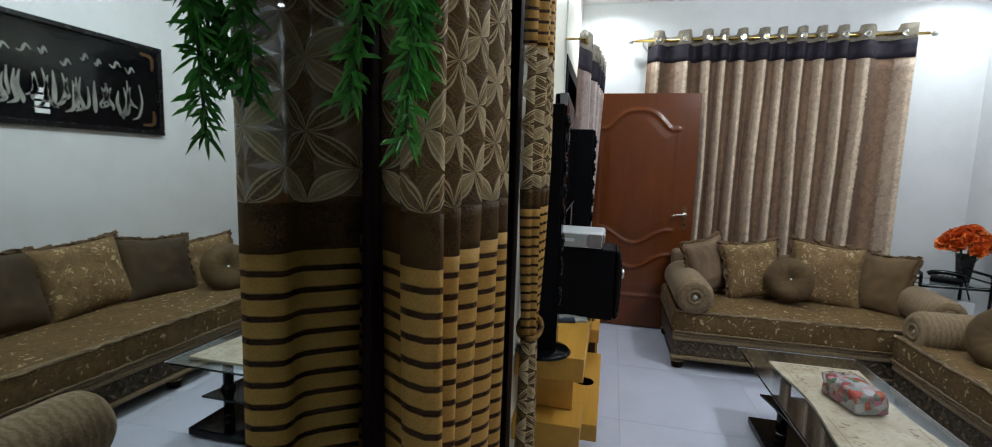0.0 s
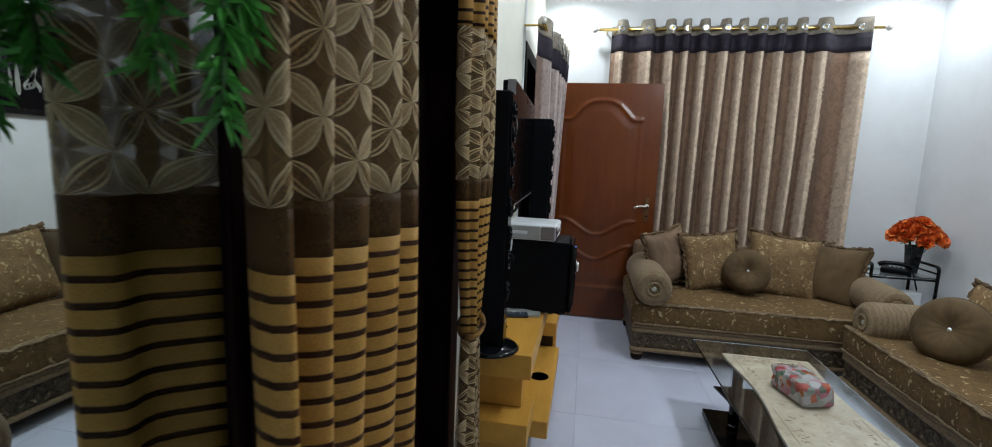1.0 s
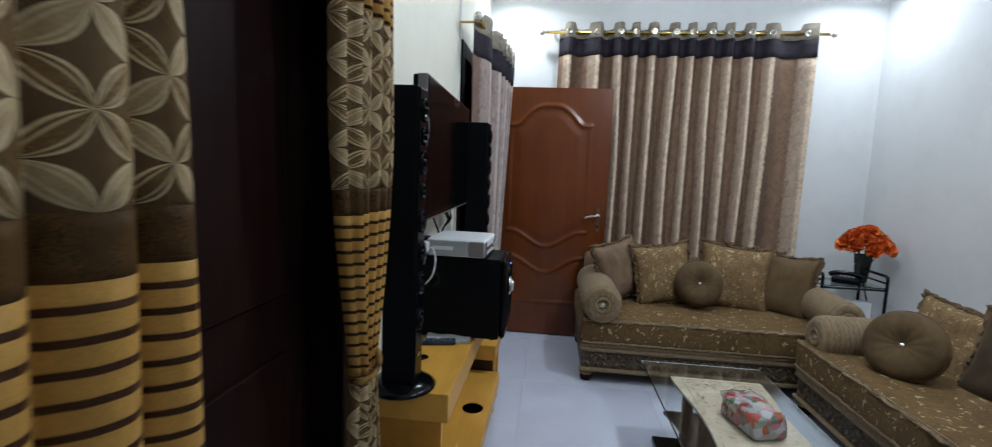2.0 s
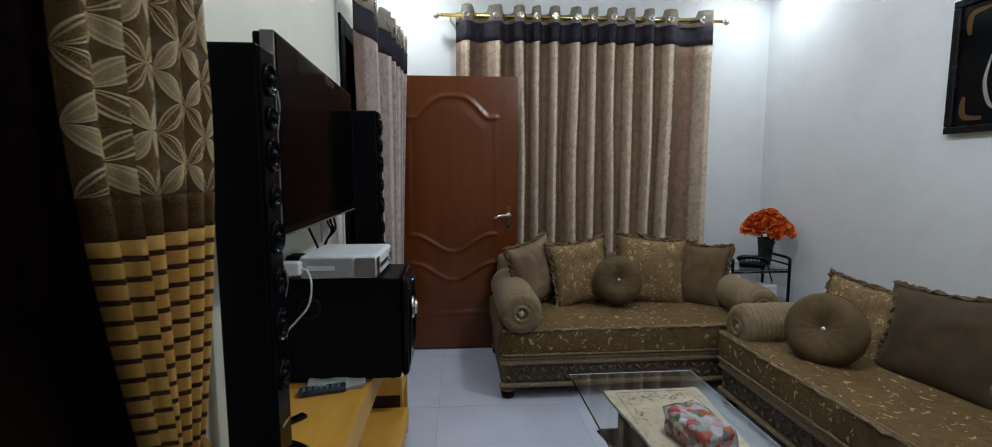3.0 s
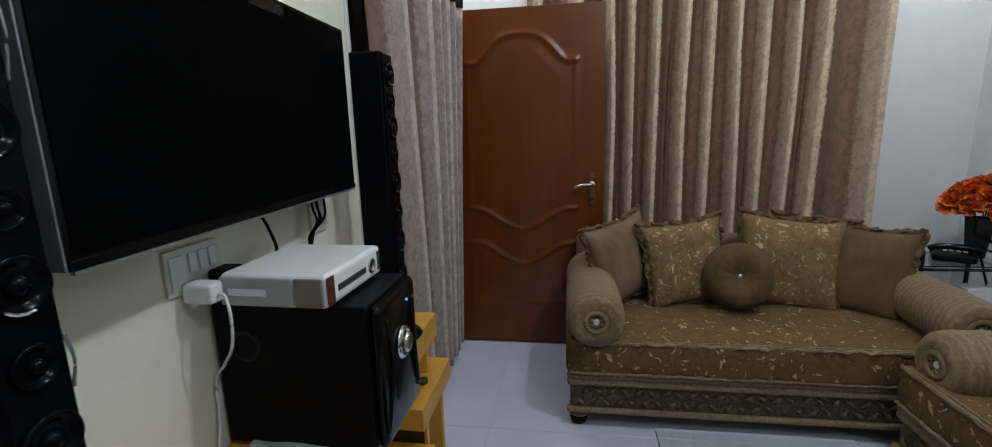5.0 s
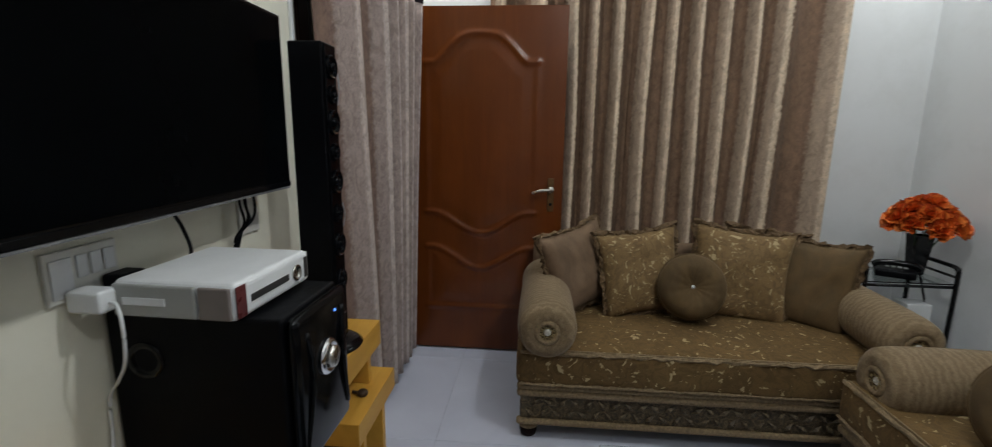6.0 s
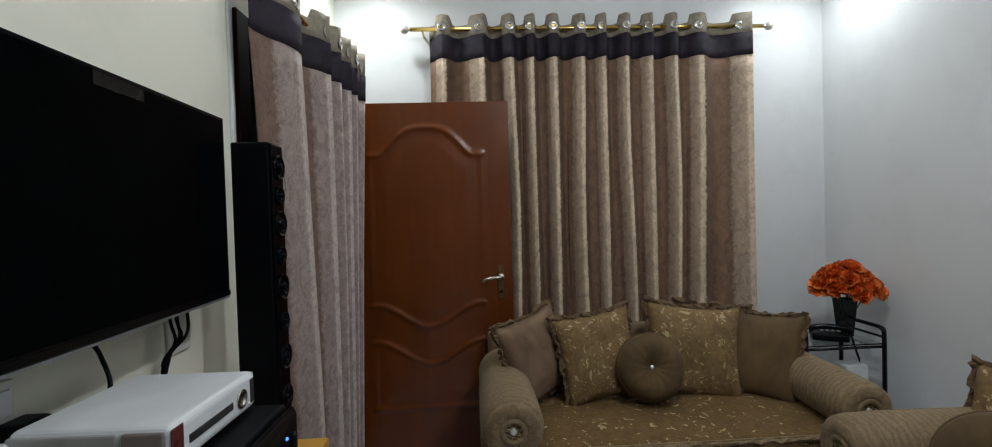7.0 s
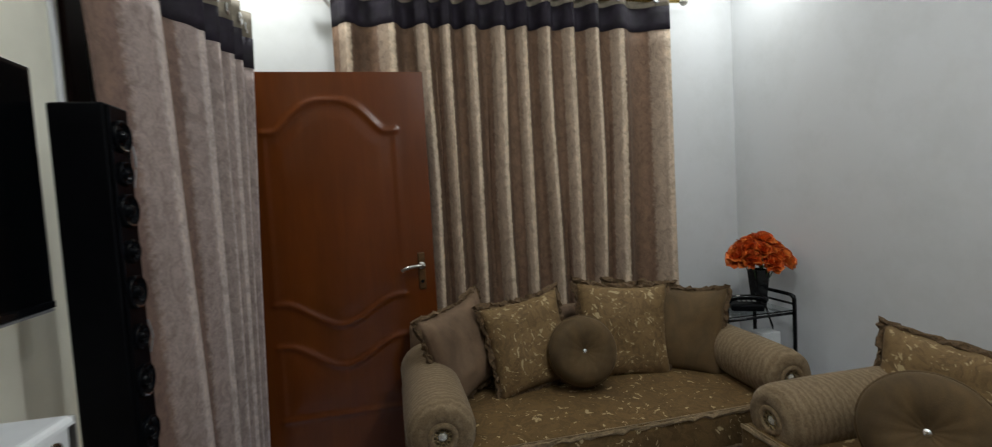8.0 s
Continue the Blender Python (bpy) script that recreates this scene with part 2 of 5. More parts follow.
def carved_material():
    m, nt, b = material("carved_plinth_brocade")
    v = coords(nt)
    n = noise_tex(nt, v, 34, 4, 0.6, 2.5)
    c = ramp(nt, n, [(0.4, (0.035, 0.023, 0.011)), (0.52, (0.08, 0.055, 0.026)), (0.64, (0.14, 0.098, 0.05))])
    nt.links.new(c, b.inputs["Base Color"])
    b.inputs["Roughness"].default_value = 0.6
    bump(nt, b, n, 0.6, 0.01)
    return m


CARVED = carved_material()


def drape_material(name, tint):
    """Chenille drape: taupe and tan stripes down the cloth, fold shade painted in, ragged pale ridges."""
    m, nt, b = material(name)
    uv = nt.nodes.new("ShaderNodeUVMap")
    sep = nt.nodes.new("ShaderNodeSeparateXYZ")
    nt.links.new(uv.outputs[0], sep.inputs[0])
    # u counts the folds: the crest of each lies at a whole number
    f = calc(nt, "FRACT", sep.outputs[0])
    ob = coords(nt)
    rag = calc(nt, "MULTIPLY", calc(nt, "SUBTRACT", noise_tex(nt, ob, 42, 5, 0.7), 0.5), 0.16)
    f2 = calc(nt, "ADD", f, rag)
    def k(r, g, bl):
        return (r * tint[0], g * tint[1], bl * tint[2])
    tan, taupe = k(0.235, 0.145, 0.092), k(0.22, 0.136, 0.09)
    # browns past each crest paint the fold's shade; the pale ragged edge is chenille
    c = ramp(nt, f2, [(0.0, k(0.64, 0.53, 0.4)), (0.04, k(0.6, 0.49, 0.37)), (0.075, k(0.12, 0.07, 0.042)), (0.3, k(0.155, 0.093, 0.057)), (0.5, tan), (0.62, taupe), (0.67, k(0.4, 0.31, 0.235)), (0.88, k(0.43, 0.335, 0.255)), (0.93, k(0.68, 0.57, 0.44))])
    damask = noise_tex(nt, coords(nt, (1, 1, 0.7)), 25, 4, 0.6, 1.2)
    c = mix(nt, 1.0, c, ramp(nt, damask, [(0.36, (0.77, 0.75, 0.73)), (0.5, (1, 1, 1)), (0.64, (1.18, 1.16, 1.12))]), "MULTIPLY")
    fine = noise_tex(nt, coords(nt, (1, 1, 0.5)), 220, 3)
    c = mix(nt, 1.0, c, ramp(nt, fine, [(0.3, (0.78, 0.78, 0.78)), (0.7, (1.14, 1.14, 1.14))]), "MULTIPLY")
    nt.links.new(c, b.inputs["Base Color"])
    b.inputs["Roughness"].default_value = 0.8
    sheen(b, 0.06)
    bump(nt, b, mix(nt, 0.5, damask, fine), 0.45, 0.005)
    return m


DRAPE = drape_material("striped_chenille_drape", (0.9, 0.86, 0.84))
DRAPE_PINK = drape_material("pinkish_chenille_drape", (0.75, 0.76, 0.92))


def band_cloth(name, striped):
    """The sheer doorway curtain: brown ground; either gold bars across it or plain."""
    m, nt, b = material(name)
    uv = nt.nodes.new("ShaderNodeUVMap")
    sep = nt.nodes.new("ShaderNodeSeparateXYZ")
    nt.links.new(uv.outputs[0], sep.inputs[0])
    v = coords(nt)
    fine = noise_tex(nt, coords(nt, (1, 1, 1)), 300, 2)
    brown = (0.075, 0.036, 0.008)
    if striped:
        wob = calc(nt, "MULTIPLY", calc(nt, "SUBTRACT", noise_tex(nt, v, 9, 3), 0.5), 0.006)
        z = calc(nt, "ADD", sep.outputs[1], wob)
        f = calc(nt, "FRACT", calc(nt, "DIVIDE", z, 0.032))
        edge = ramp(nt, f, [(0.0, (0, 0, 0)), (0.25, (0, 0, 0)), (0.3, (1, 1, 1)), (0.97, (1, 1, 1)), (1.0, (0, 0, 0))])
        gold = ramp(nt, noise_tex(nt, v, 6, 4), [(0.3, (0.42, 0.225, 0.048)), (0.7, (0.54, 0.31, 0.078))])
        c = mix(nt, edge, (0.055, 0.02, 0.006), gold)
        height = edge
    else:
        c = ramp(nt, noise_tex(nt, v, 10, 4), [(0.3, tuple(k * 0.8 for k in brown)), (0.7, tuple(k * 1.25 for k in brown))])
        height = fine
    c = mix(nt, 1.0, c, ramp(nt, fine, [(0.3, (0.82, 0.82, 0.82)), (0.7, (1.1, 1.1, 1.1))]), "MULTIPLY")
    nt.links.new(c, b.inputs["Base Color"])
    b.inputs["Roughness"].default_value = 0.6
    b.inputs["Specular IOR Level"].default_value = 0.2
    bump(nt, b, height, 0.25, 0.003)
    b.inputs["Alpha"].default_value = 0.86
    return m


def petal_cloth():
    """Brown sheer with interlaced stitched petals: four-petal rosettes on a square lattice."""
    m, nt, b = material("petal_embroidered_sheer")
    uv = nt.nodes.new("ShaderNodeUVMap")
    sep = nt.nodes.new("ShaderNodeSeparateXYZ")
    nt.links.new(uv.outputs[0], sep.inputs[0])
    P = 0.1

    def cell(o):
        return calc(nt, "SUBTRACT", calc(nt, "FRACT", calc(nt, "ADD", calc(nt, "DIVIDE", o, P), 0.5)), 0.5)

    x, y = cell(sep.outputs[0]), cell(sep.outputs[1])
    ax, ay = calc(nt, "ABSOLUTE", x), calc(nt, "ABSOLUTE", y)
    # q runs from 0 on a petal's spine to 1 on its edge; nested stitches meet at both tips
    along = calc(nt, "ADD", ax, ay)
    width = calc(nt, "MULTIPLY", calc(nt, "MULTIPLY", along, calc(nt, "SUBTRACT", 1.0, along)), 0.83)
    q = calc(nt, "DIVIDE", calc(nt, "ABSOLUTE", calc(nt, "SUBTRACT", ax, ay)), calc(nt, "MAXIMUM", width, 0.004))
    fill = ramp(nt, q, [(0.9, (1, 1, 1)), (1.0, (0, 0, 0))])
    lines = ramp(nt, calc(nt, "ABSOLUTE", calc(nt, "SUBTRACT", q, 0.95)), [(0.07, (0.9, 0.9, 0.9)), (0.15, (0, 0, 0))])
    fineline = ramp(nt, calc(nt, "ABSOLUTE", calc(nt, "SUBTRACT", q, 0.5)), [(0.05, (0.7, 0.7, 0.7)), (0.12, (0, 0, 0))])
    # solid and outlined rosettes take turns
    row = calc(nt, "FLOOR", calc(nt, "ADD", calc(nt, "DIVIDE", sep.outputs[1], P), 0.5))
    col = calc(nt, "FLOOR", calc(nt, "ADD", calc(nt, "DIVIDE", sep.outputs[0], P), 0.5))
    turn = calc(nt, "MODULO", calc(nt, "ADD", calc(nt, "ADD", row, col), 40.0), 2.0)
    full = ramp(nt, turn, [(0.45, (0.05, 0.05, 0.05)), (0.55, (0.92, 0.92, 0.92))])
    v = coords(nt)
    fine = noise_tex(nt, v, 260, 2)
    ground = ramp(nt, noise_tex(nt, v, 8, 4), [(0.3, (0.165, 0.092, 0.03)), (0.7, (0.225, 0.13, 0.045))])
    thread = ramp(nt, noise_tex(nt, v, 30, 3), [(0.3, (0.38, 0.27, 0.135)), (0.7, (0.52, 0.385, 0.21))])
    c = mix(nt, mix(nt, 1.0, fill, full, "MULTIPLY"), ground, thread)
    c = mix(nt, mix(nt, 1.0, lines, fineline, "LIGHTEN"), c, (0.76, 0.62, 0.38))
    c = mix(nt, 1.0, c, ramp(nt, fine, [(0.3, (0.8, 0.8, 0.8)), (0.7, (1.1, 1.1, 1.1))]), "MULTIPLY")
    nt.links.new(c, b.inputs["Base Color"])
    b.inputs["Roughness"].default_value = 0.55
    b.inputs["Specular IOR Level"].default_value = 0.25
    bump(nt, b, mix(nt, 1.0, fill, lines, "LIGHTEN"), 0.3, 0.003)
    # open weave: the ground lets some light and sight through
    alpha = ramp(nt, mix(nt, 1.0, fill, lines, "LIGHTEN"), [(0.0, (0.42, 0.42, 0.42)), (0.6, (0.7, 0.7, 0.7))])
    nt.links.new(alpha, b.inputs["Alpha"])
    return m


GOLD_BARS, BROWN_BAND, PETALS = band_cloth("gold_barred_cloth", True), band_cloth("plain_brown_cloth", False), petal_cloth()


def marble_material():
    m, nt, b = material("cream_marble")
    v = coords(nt)
    n = noise_tex(nt, v, 5, 8, 0.7, 1.2)
    spots = noise_tex(nt, v, 38, 4, 0.6)
    c = ramp(nt, n, [(0.3, (0.36, 0.31, 0.22)), (0.55, (0.5, 0.45, 0.34)), (0.75, (0.56, 0.51, 0.41))])
    c = mix(nt, ramp(nt, spots, [(0.58, (0, 0, 0)), (0.68, (0.7, 0.7, 0.7))]), c, (0.24, 0.19, 0.12))
    nt.links.new(c, b.inputs["Base Color"])
    b.inputs["Roughness"].default_value = 0.22
    return m


MARBLE = marble_material()
INLAY = plain("dark_marble_inlay", (0.17, 0.14, 0.09), 0.35, vary=0.5, scale=60)


def petal_material():
    m, nt, b = material("orange_petal")
    v = coords(nt)
    isl = nt.nodes.new("ShaderNodeNewGeometry")
    c = ramp(nt, isl.outputs["Random Per Island"], [(0.0, (0.5, 0.065, 0.008)), (0.45, (0.74, 0.135, 0.014)), (1.0, (0.86, 0.27, 0.05))])
    c = mix(nt, 1.0, c, ramp(nt, noise_tex(nt, v, 60, 3), [(0.3, (0.7, 0.65, 0.6)), (0.7, (1.1, 1.1, 1.1))]), "MULTIPLY")
    nt.links.new(c, b.inputs["Base Color"])
    b.inputs["Roughness"].default_value = 0.6
    return m


PETAL = petal_material()


def packet_material():
    m, nt, b = material("printed_tissue_packet")
    vor = nt.nodes.new("ShaderNodeTexVoronoi")
    vor.inputs["Scale"].default_value = 38
    nt.links.new(coords(nt), vor.inputs["Vector"])
    sep = nt.nodes.new("ShaderNodeSeparateColor")
    nt.links.new(vor.outputs["Color"], sep.inputs[0])
    c = ramp(nt, sep.outputs[0], [(0.0, (0.6, 0.05, 0.08)), (0.18, (0.68, 0.2, 0.05)), (0.28, (0.75, 0.72, 0.74)), (0.55, (0.1, 0.24, 0.14)), (0.64, (0.72, 0.26, 0.36)), (0.78, (0.8, 0.8, 0.82))])
    nt.links.new(c, b.inputs["Base Color"])
    b.inputs["Roughness"].default_value = 0.2
    b.inputs["Coat Weight"].default_value = 0.8
    return m


PACKET = packet_material()


# ---- mesh helpers ----
def mesh_of(name, bm, mat, smooth=False):
    me = bpy.data.meshes.new(name)
    bm.normal_update()
    bm.to_mesh(me)
    bm.free()
    me.materials.append(mat)
    if smooth:
        for p in me.polygons:
            p.use_smooth = True
    return me


def part(name, bm, mat, parent=None, label="", smooth=False):
    ob = new(name, mesh_of(name, bm, mat, smooth))
    ob.parent = parent
    return tagged(ob, label)


def thing(name, label, category, m=None, group="", kind=""):
    ob = new(name)
    ob.empty_display_size = 0.1
    if m is not None:
        ob.matrix_basis = m
    return tagged(ob, label, category, group, kind)


def box(x0, x1, y0, y1, z0, z1, bevel=0.0, seg=2, bm=None):
    bm = bm or bmesh.new()
    vs = bmesh.ops.create_cube(bm, size=1)["verts"]
    bmesh.ops.scale(bm, vec=(x1 - x0, y1 - y0, z1 - z0), verts=vs)
    bmesh.ops.translate(bm, vec=((x0 + x1) / 2, (y0 + y1) / 2, (z0 + z1) / 2), verts=vs)
    if bevel:
        es = list({e for v in vs for e in v.link_edges})
        bmesh.ops.bevel(bm, geom=es, offset=bevel, segments=seg, affect="EDGES", profile=0.5)
    return bm


def turned(profile, steps=32, bm=None, m=None, closed=True):
    """A body of revolution about z from (radius, height) pairs."""
    bm = bm or bmesh.new()
    m = m or Matrix()
    rings = []
    for r, z in profile:
        if r < 1e-5:
            rings.append([bm.verts.new(m @ Vector((0, 0, z)))])
        else:
            rings.append([bm.verts.new(m @ Vector((r * math.cos(2 * math.pi * i / steps), r * math.sin(2 * math.pi * i / steps), z))) for i in range(steps)])
    for a, b in zip(rings, rings[1:]):
        for i in range(steps):
            j = (i + 1) % steps
            q = [a[i % len(a)], a[j % len(a)], b[j % len(b)], b[i % len(b)]]
            q = list(dict.fromkeys(q))
            if len(q) > 2:
                bm.faces.new(q)
    if closed:
        for ring, flip in ((rings[0], True), (rings[-1], False)):
            if len(ring) > 2:
                bm.faces.new(ring[::-1] if flip else ring)
    return bm


def tube(points, radius, bm=None, steps=8, loop=False):
    """A round tube along a line of points."""
    bm = bm or bmesh.new()
    pts = [Vector(p) for p in points]
    rings, n = [], len(pts)
    up = Vector((0, 0, 1))
    for i, p in enumerate(pts):
        a = pts[(i - 1) % n] if loop or i else p
        b = pts[(i + 1) % n] if loop or i < n - 1 else p
        d = (b - a).normalized()
        side = d.cross(up)
        if side.length < 0.1:
            side = d.cross(Vector((1, 0, 0)))
        side.normalize()
        top = side.cross(d)
        rings.append([bm.verts.new(p + radius * (math.cos(k * 2 * math.pi / steps) * side + math.sin(k * 2 * math.pi / steps) * top)) for k in range(steps)])
    for i in range(n if loop else n - 1):
        a, b = rings[i], rings[(i + 1) % n]
        for k in range(steps):
            bm.faces.new((a[k], a[(k + 1) % steps], b[(k + 1) % steps], b[k]))
    if not loop:
        bm.faces.new(rings[0][::-1])
        bm.faces.new(rings[-1])
    return bm


def arc(points, n=8):
    """A smooth line through control points."""
    pts = [Vector(p) for p in points]
    pts = [2 * pts[0] - pts[1]] + pts + [2 * pts[-1] - pts[-2]]
    out = []
    for i in range(1, len(pts) - 2):
        p0, p1, p2, p3 = pts[i - 1:i + 3]
        for k in range(n):
            t = k / n
            out.append(0.5 * (2 * p1 + (p2 - p0) * t + (2 * p0 - 5 * p1 + 4 * p2 - p3) * t * t + (3 * p1 - p0 - 3 * p2 + p3) * t ** 3))
    out.append(pts[-2])
    return out


# ---- structure ----
def setting(name, bm, mat, label, smooth=False):
    ob = part(name, bm, mat, None, label, smooth)
    return tagged(ob, kind="structure", category=name.split("_")[0])


T = 0.2
DOOR_A, DOOR_B = (0.62, 1.6), (3.28, 4.27)
bm = bmesh.new()
for y0, y1 in ((SOUTH - T, DOOR_A[0]), (DOOR_A[1], DOOR_B[0]), (DOOR_B[1], NORTH + T)):
    box(WEST - T, WEST, y0, y1, 0, TOP, bm=bm)
for y0, y1 in (DOOR_A, DOOR_B):
    box(WEST - T, WEST, y0, y1, 2.1, TOP, bm=bm)
setting("wall_west", bm, WALL_CREAM, "pale cream painted wall with two doorways")
setting("wall_north", box(WEST, EAST, NORTH, NORTH + T, 0, TOP), WALL, "pale grey-white painted wall behind the drapes")
setting("wall_east", box(EAST, EAST + T, SOUTH - T, NORTH + T, 0, TOP), WALL, "pale grey-white painted wall behind the long sofa")
setting("wall_south", box(WEST, EAST, SOUTH - T, SOUTH, 0, TOP), WALL, "plain pale painted wall")
setting("ceiling", box(WEST - T, EAST + T, SOUTH - T, NORTH + T, TOP, TOP + 0.15), CEIL, "white painted ceiling with downlights")
floor = setting("floor", box(WEST - 1.4, EAST + T, SOUTH - T, NORTH + T, -0.12, -0.0035), GROUT, "glossy pale lavender-white ceramic tile floor")

# the dark rooms behind the two doorways
bm = bmesh.new()
box(WEST - 1.4, WEST - 1.3, 0.2, 4.75, 0, TOP, bm=bm)
box(WEST - 1.3, WEST - T, 0.2, 0.3, 0, TOP, bm=bm)
box(WEST - 1.3, WEST - T, 4.65, 4.75, 0, TOP, bm=bm)
box(WEST - 1.3, WEST - T, 0.3, 4.65, 2.5, 2.6, bm=bm)
setting("wall_corridor", bm, WALL, "plain wall of the unlit corridor")


def door_frame(name, y0, y1, label):
    bm = bmesh.new()
    for a, b in ((y0 - 0.06, y0 + 0.03), (y1 - 0.03, y1 + 0.06)):
        box(WEST + 0.002, WEST + 0.018, a, b, 0, 2.16, 0.004, bm=bm)
    box(WEST + 0.002, WEST + 0.018, y0 + 0.03, y1 - 0.03, 2.07, 2.16, 0.004, bm=bm)
    for a, b in ((y0, y0 + 0.03), (y1 - 0.03, y1)):
        box(WEST - T, WEST + 0.002, a, b, 0, 2.1, bm=bm)
    box(WEST - T, WEST + 0.002, y0 + 0.03, y1 - 0.03, 2.07, 2.1, bm=bm)
    return setting(name, bm, DARK_WOOD, label)


door_frame("trim_doorway", *DOOR_A, "dark brown wooden frame of the curtained doorway")
door_frame("trim_doorway", *DOOR_B, "dark brown wooden frame of the far doorway")

# the closed dark door in the near doorway
d2 = thing("door_2", "closed very dark brown wooden door in the curtained doorway", "door", kind="structure")
part("door_leaf", box(WEST - 0.12, WEST - 0.08, DOOR_A[0] + 0.033, DOOR_A[1] - 0.033, 0.01, 2.065, 0.003), DARK_WOOD, d2)
for z0, z1 in ((0.2, 0.9), (1.05, 1.9)):
    part("panel", box(WEST - 0.0795, WEST - 0.07, DOOR_A[0] + 0.17, DOOR_A[1] - 0.17, z0, z1, 0.006), DARK_WOOD, d2)

# floor tiles: lines at x 1.03 and y 3.37, each 0.8 square
me_tile = mesh_of("tile", box(-0.3993, 0.3993, -0.3993, 0.3993, -0.003, 0.0, 0.0012, 1), TILE)
for i in range(-2, 4):
    for j in range(-6, 3):
        cx, cy = 1.03 + 0.8 * i - 0.4, 3.37 + 0.8 * j - 0.4
        if cx < WEST - 0.35 or cy > NORTH + 0.35:
            continue
        t = new("tile", me_tile)
        t.location = (cx, cy, random.uniform(-0.0004, 0.0))
        t.parent = floor

for k, (lx, ly) in enumerate(LAMP_POS):
    if k < 2:
        dl = thing("downlight", "round recessed white ceiling downlight, lit", "ceiling light", pose(lx, ly, TOP), "ceiling downlights")
        part("trim_ring", turned([(0.072, -0.006), (0.095, -0.006), (0.097, 0), (0.072, 0), (0.072, -0.006)], 28, closed=False), WHITE_PLASTIC, dl, smooth=True)
        part("lens", turned([(0.071, -0.002), (0.071, -0.004), (0, -0.004)], 28), LED, dl)
    else:
        # invented body for a fill lamp, out of view
        dl = thing("fill_fixture", "small round white lit fixture, added for an unseen fill lamp", "ceiling light", pose(lx, ly, TOP), "surface ceiling lights")
        part("base", turned([(0.06, -0.02), (0.075, -0.018), (0.078, 0)], 28), WHITE_PLASTIC, dl, smooth=True)
        part("lens", turned([(0, -0.05), (0.035, -0.043), (0.055, -0.021), (0.055, -0.02)], 28), LED, dl, smooth=True)


# ---- open panelled door ----
def panel_door():
    W, Hh = 0.99, 2.06
    d = thing("door_1", "open red-brown panelled wooden door with steel lever", "door", pose(-0.185, 4.30, 0.01), kind="structure")
    part("door_leaf", box(0, W, 0.002, 0.04, 0, Hh, 0.002), DOOR_WOOD, d)
    cx = W / 2 + 0.004

    def hump(x, half):
        return 0.5 + 0.5 * math.cos(math.pi * min(1.0, abs(x - cx) / half))

    # two fielded panels: an arched one with a wavy foot, and a lower one with a wavy head
    l, r = 0.178, W - 0.166
    xs = [l + (r - l) * i / 60 for i in range(61)]
    panels = []
    for top, foot in ((lambda x: 1.755 + 0.16 * (0.5 + 0.5 * math.cos(math.pi * min(1.0, abs(x - cx) / 0.275) ** 1.55)) ** 0.8, lambda x: 0.885 - 0.13 * hump(x, 0.3)),
                      (lambda x: 0.665 - 0.13 * hump(x, 0.3), lambda x: 0.28)):
        ends = [(x, top(x)) for x in xs] + [(x, foot(x)) for x in xs]
        sides = [(e, foot(e) + (top(e) - foot(e)) * i / 60) for e in (l, r) for i in range(61)]
        panels.append((ends, sides, top, foot))
    nx, nz = 110, 220
    X, Z = np.meshgrid(np.linspace(0.003, W - 0.003, nx), np.linspace(0.003, Hh - 0.003, nz))

    def nearest(line):
        far = np.full(X.shape, 9.0)
        for px, pz in line:
            far = np.minimum(far, (X - px) ** 2 + (Z - pz) ** 2)
        return np.sqrt(far)

    height = np.zeros_like(X)
    for ends, sides, top, foot in panels:
        d_end, d_side = nearest(ends), nearest(sides)
        dist = np.minimum(d_end, d_side)
        inside = (X > l) & (X < r) & (Z < np.vectorize(top)(X)) & (Z > np.vectorize(foot)(X))
        bead = np.maximum(0.0105 * np.exp(-(d_end / 0.016) ** 2), 0.0028 * np.exp(-(d_side / 0.018) ** 2))
        height += bead + np.where(inside, 0.005 * np.clip((dist - 0.02) / 0.07, 0, 1), 0)
    bm = bmesh.new()
    vs = [bm.verts.new((float(x), 0.001 - float(h), float(z))) for x, z, h in zip(X.ravel(), Z.ravel(), height.ravel())]
    for a in range(nz - 1):
        for e in range(nx - 1):
            k = a * nx + e
            bm.faces.new((vs[k], vs[k + 1], vs[k + nx + 1], vs[k + nx]))
    part("door_face", bm, DOOR_WOOD, d, "fielded face with arched panel", True)
    h = part("handle", box(W - 0.088, W - 0.05, -0.007, 0.001, 0.9, 1.1, 0.006), BRASS_DULL, d, "worn brass back plate with a steel lever")
    part("lever", tube(arc([(W - 0.069, 0, 1.03), (W - 0.069, -0.035, 1.03), (W - 0.085, -0.05, 1.033), (W - 0.13, -0.05, 1.03), (W - 0.165, -0.044, 1.02), (W - 0.175, -0.04, 1.012)], 6), 0.009), STEEL, h, "curved steel lever", smooth=True)
    part("rose", turned([(0.02, 0), (0.02, 0.005), (0.014, 0.009), (0, 0.009)], 20, m=pose(W - 0.069, -0.007, 1.03, 90)), STEEL, h, smooth=True)
    part("keyhole", turned([(0.009, 0), (0.009, 0.004), (0, 0.004)], 12, m=pose(W - 0.069, -0.007, 0.945, 90)), BLACK_METAL, h)
    for z in (0.25, 1.05, 1.85):
        part("hinge", tube([(-0.006, 0.0, z - 0.05), (-0.006, 0.0, z + 0.05)], 0.008), STEEL, d)
    return d


panel_door()

# ---- mirror ----
mir = thing("mirror", "full-height wall mirror beside the curtained doorway", "mirror")
part("glass", box(WEST + 0.002, WEST + 0.008, -1.9, 0.53, 0.04, 2.5), MIRROR, mir)
bm = box(WEST + 0.002, WEST + 0.016, 0.532, 0.556, 0.03, 2.52, 0.003)
part("frame", bm, DARK_WOOD, mir, "dark wooden edge strip")
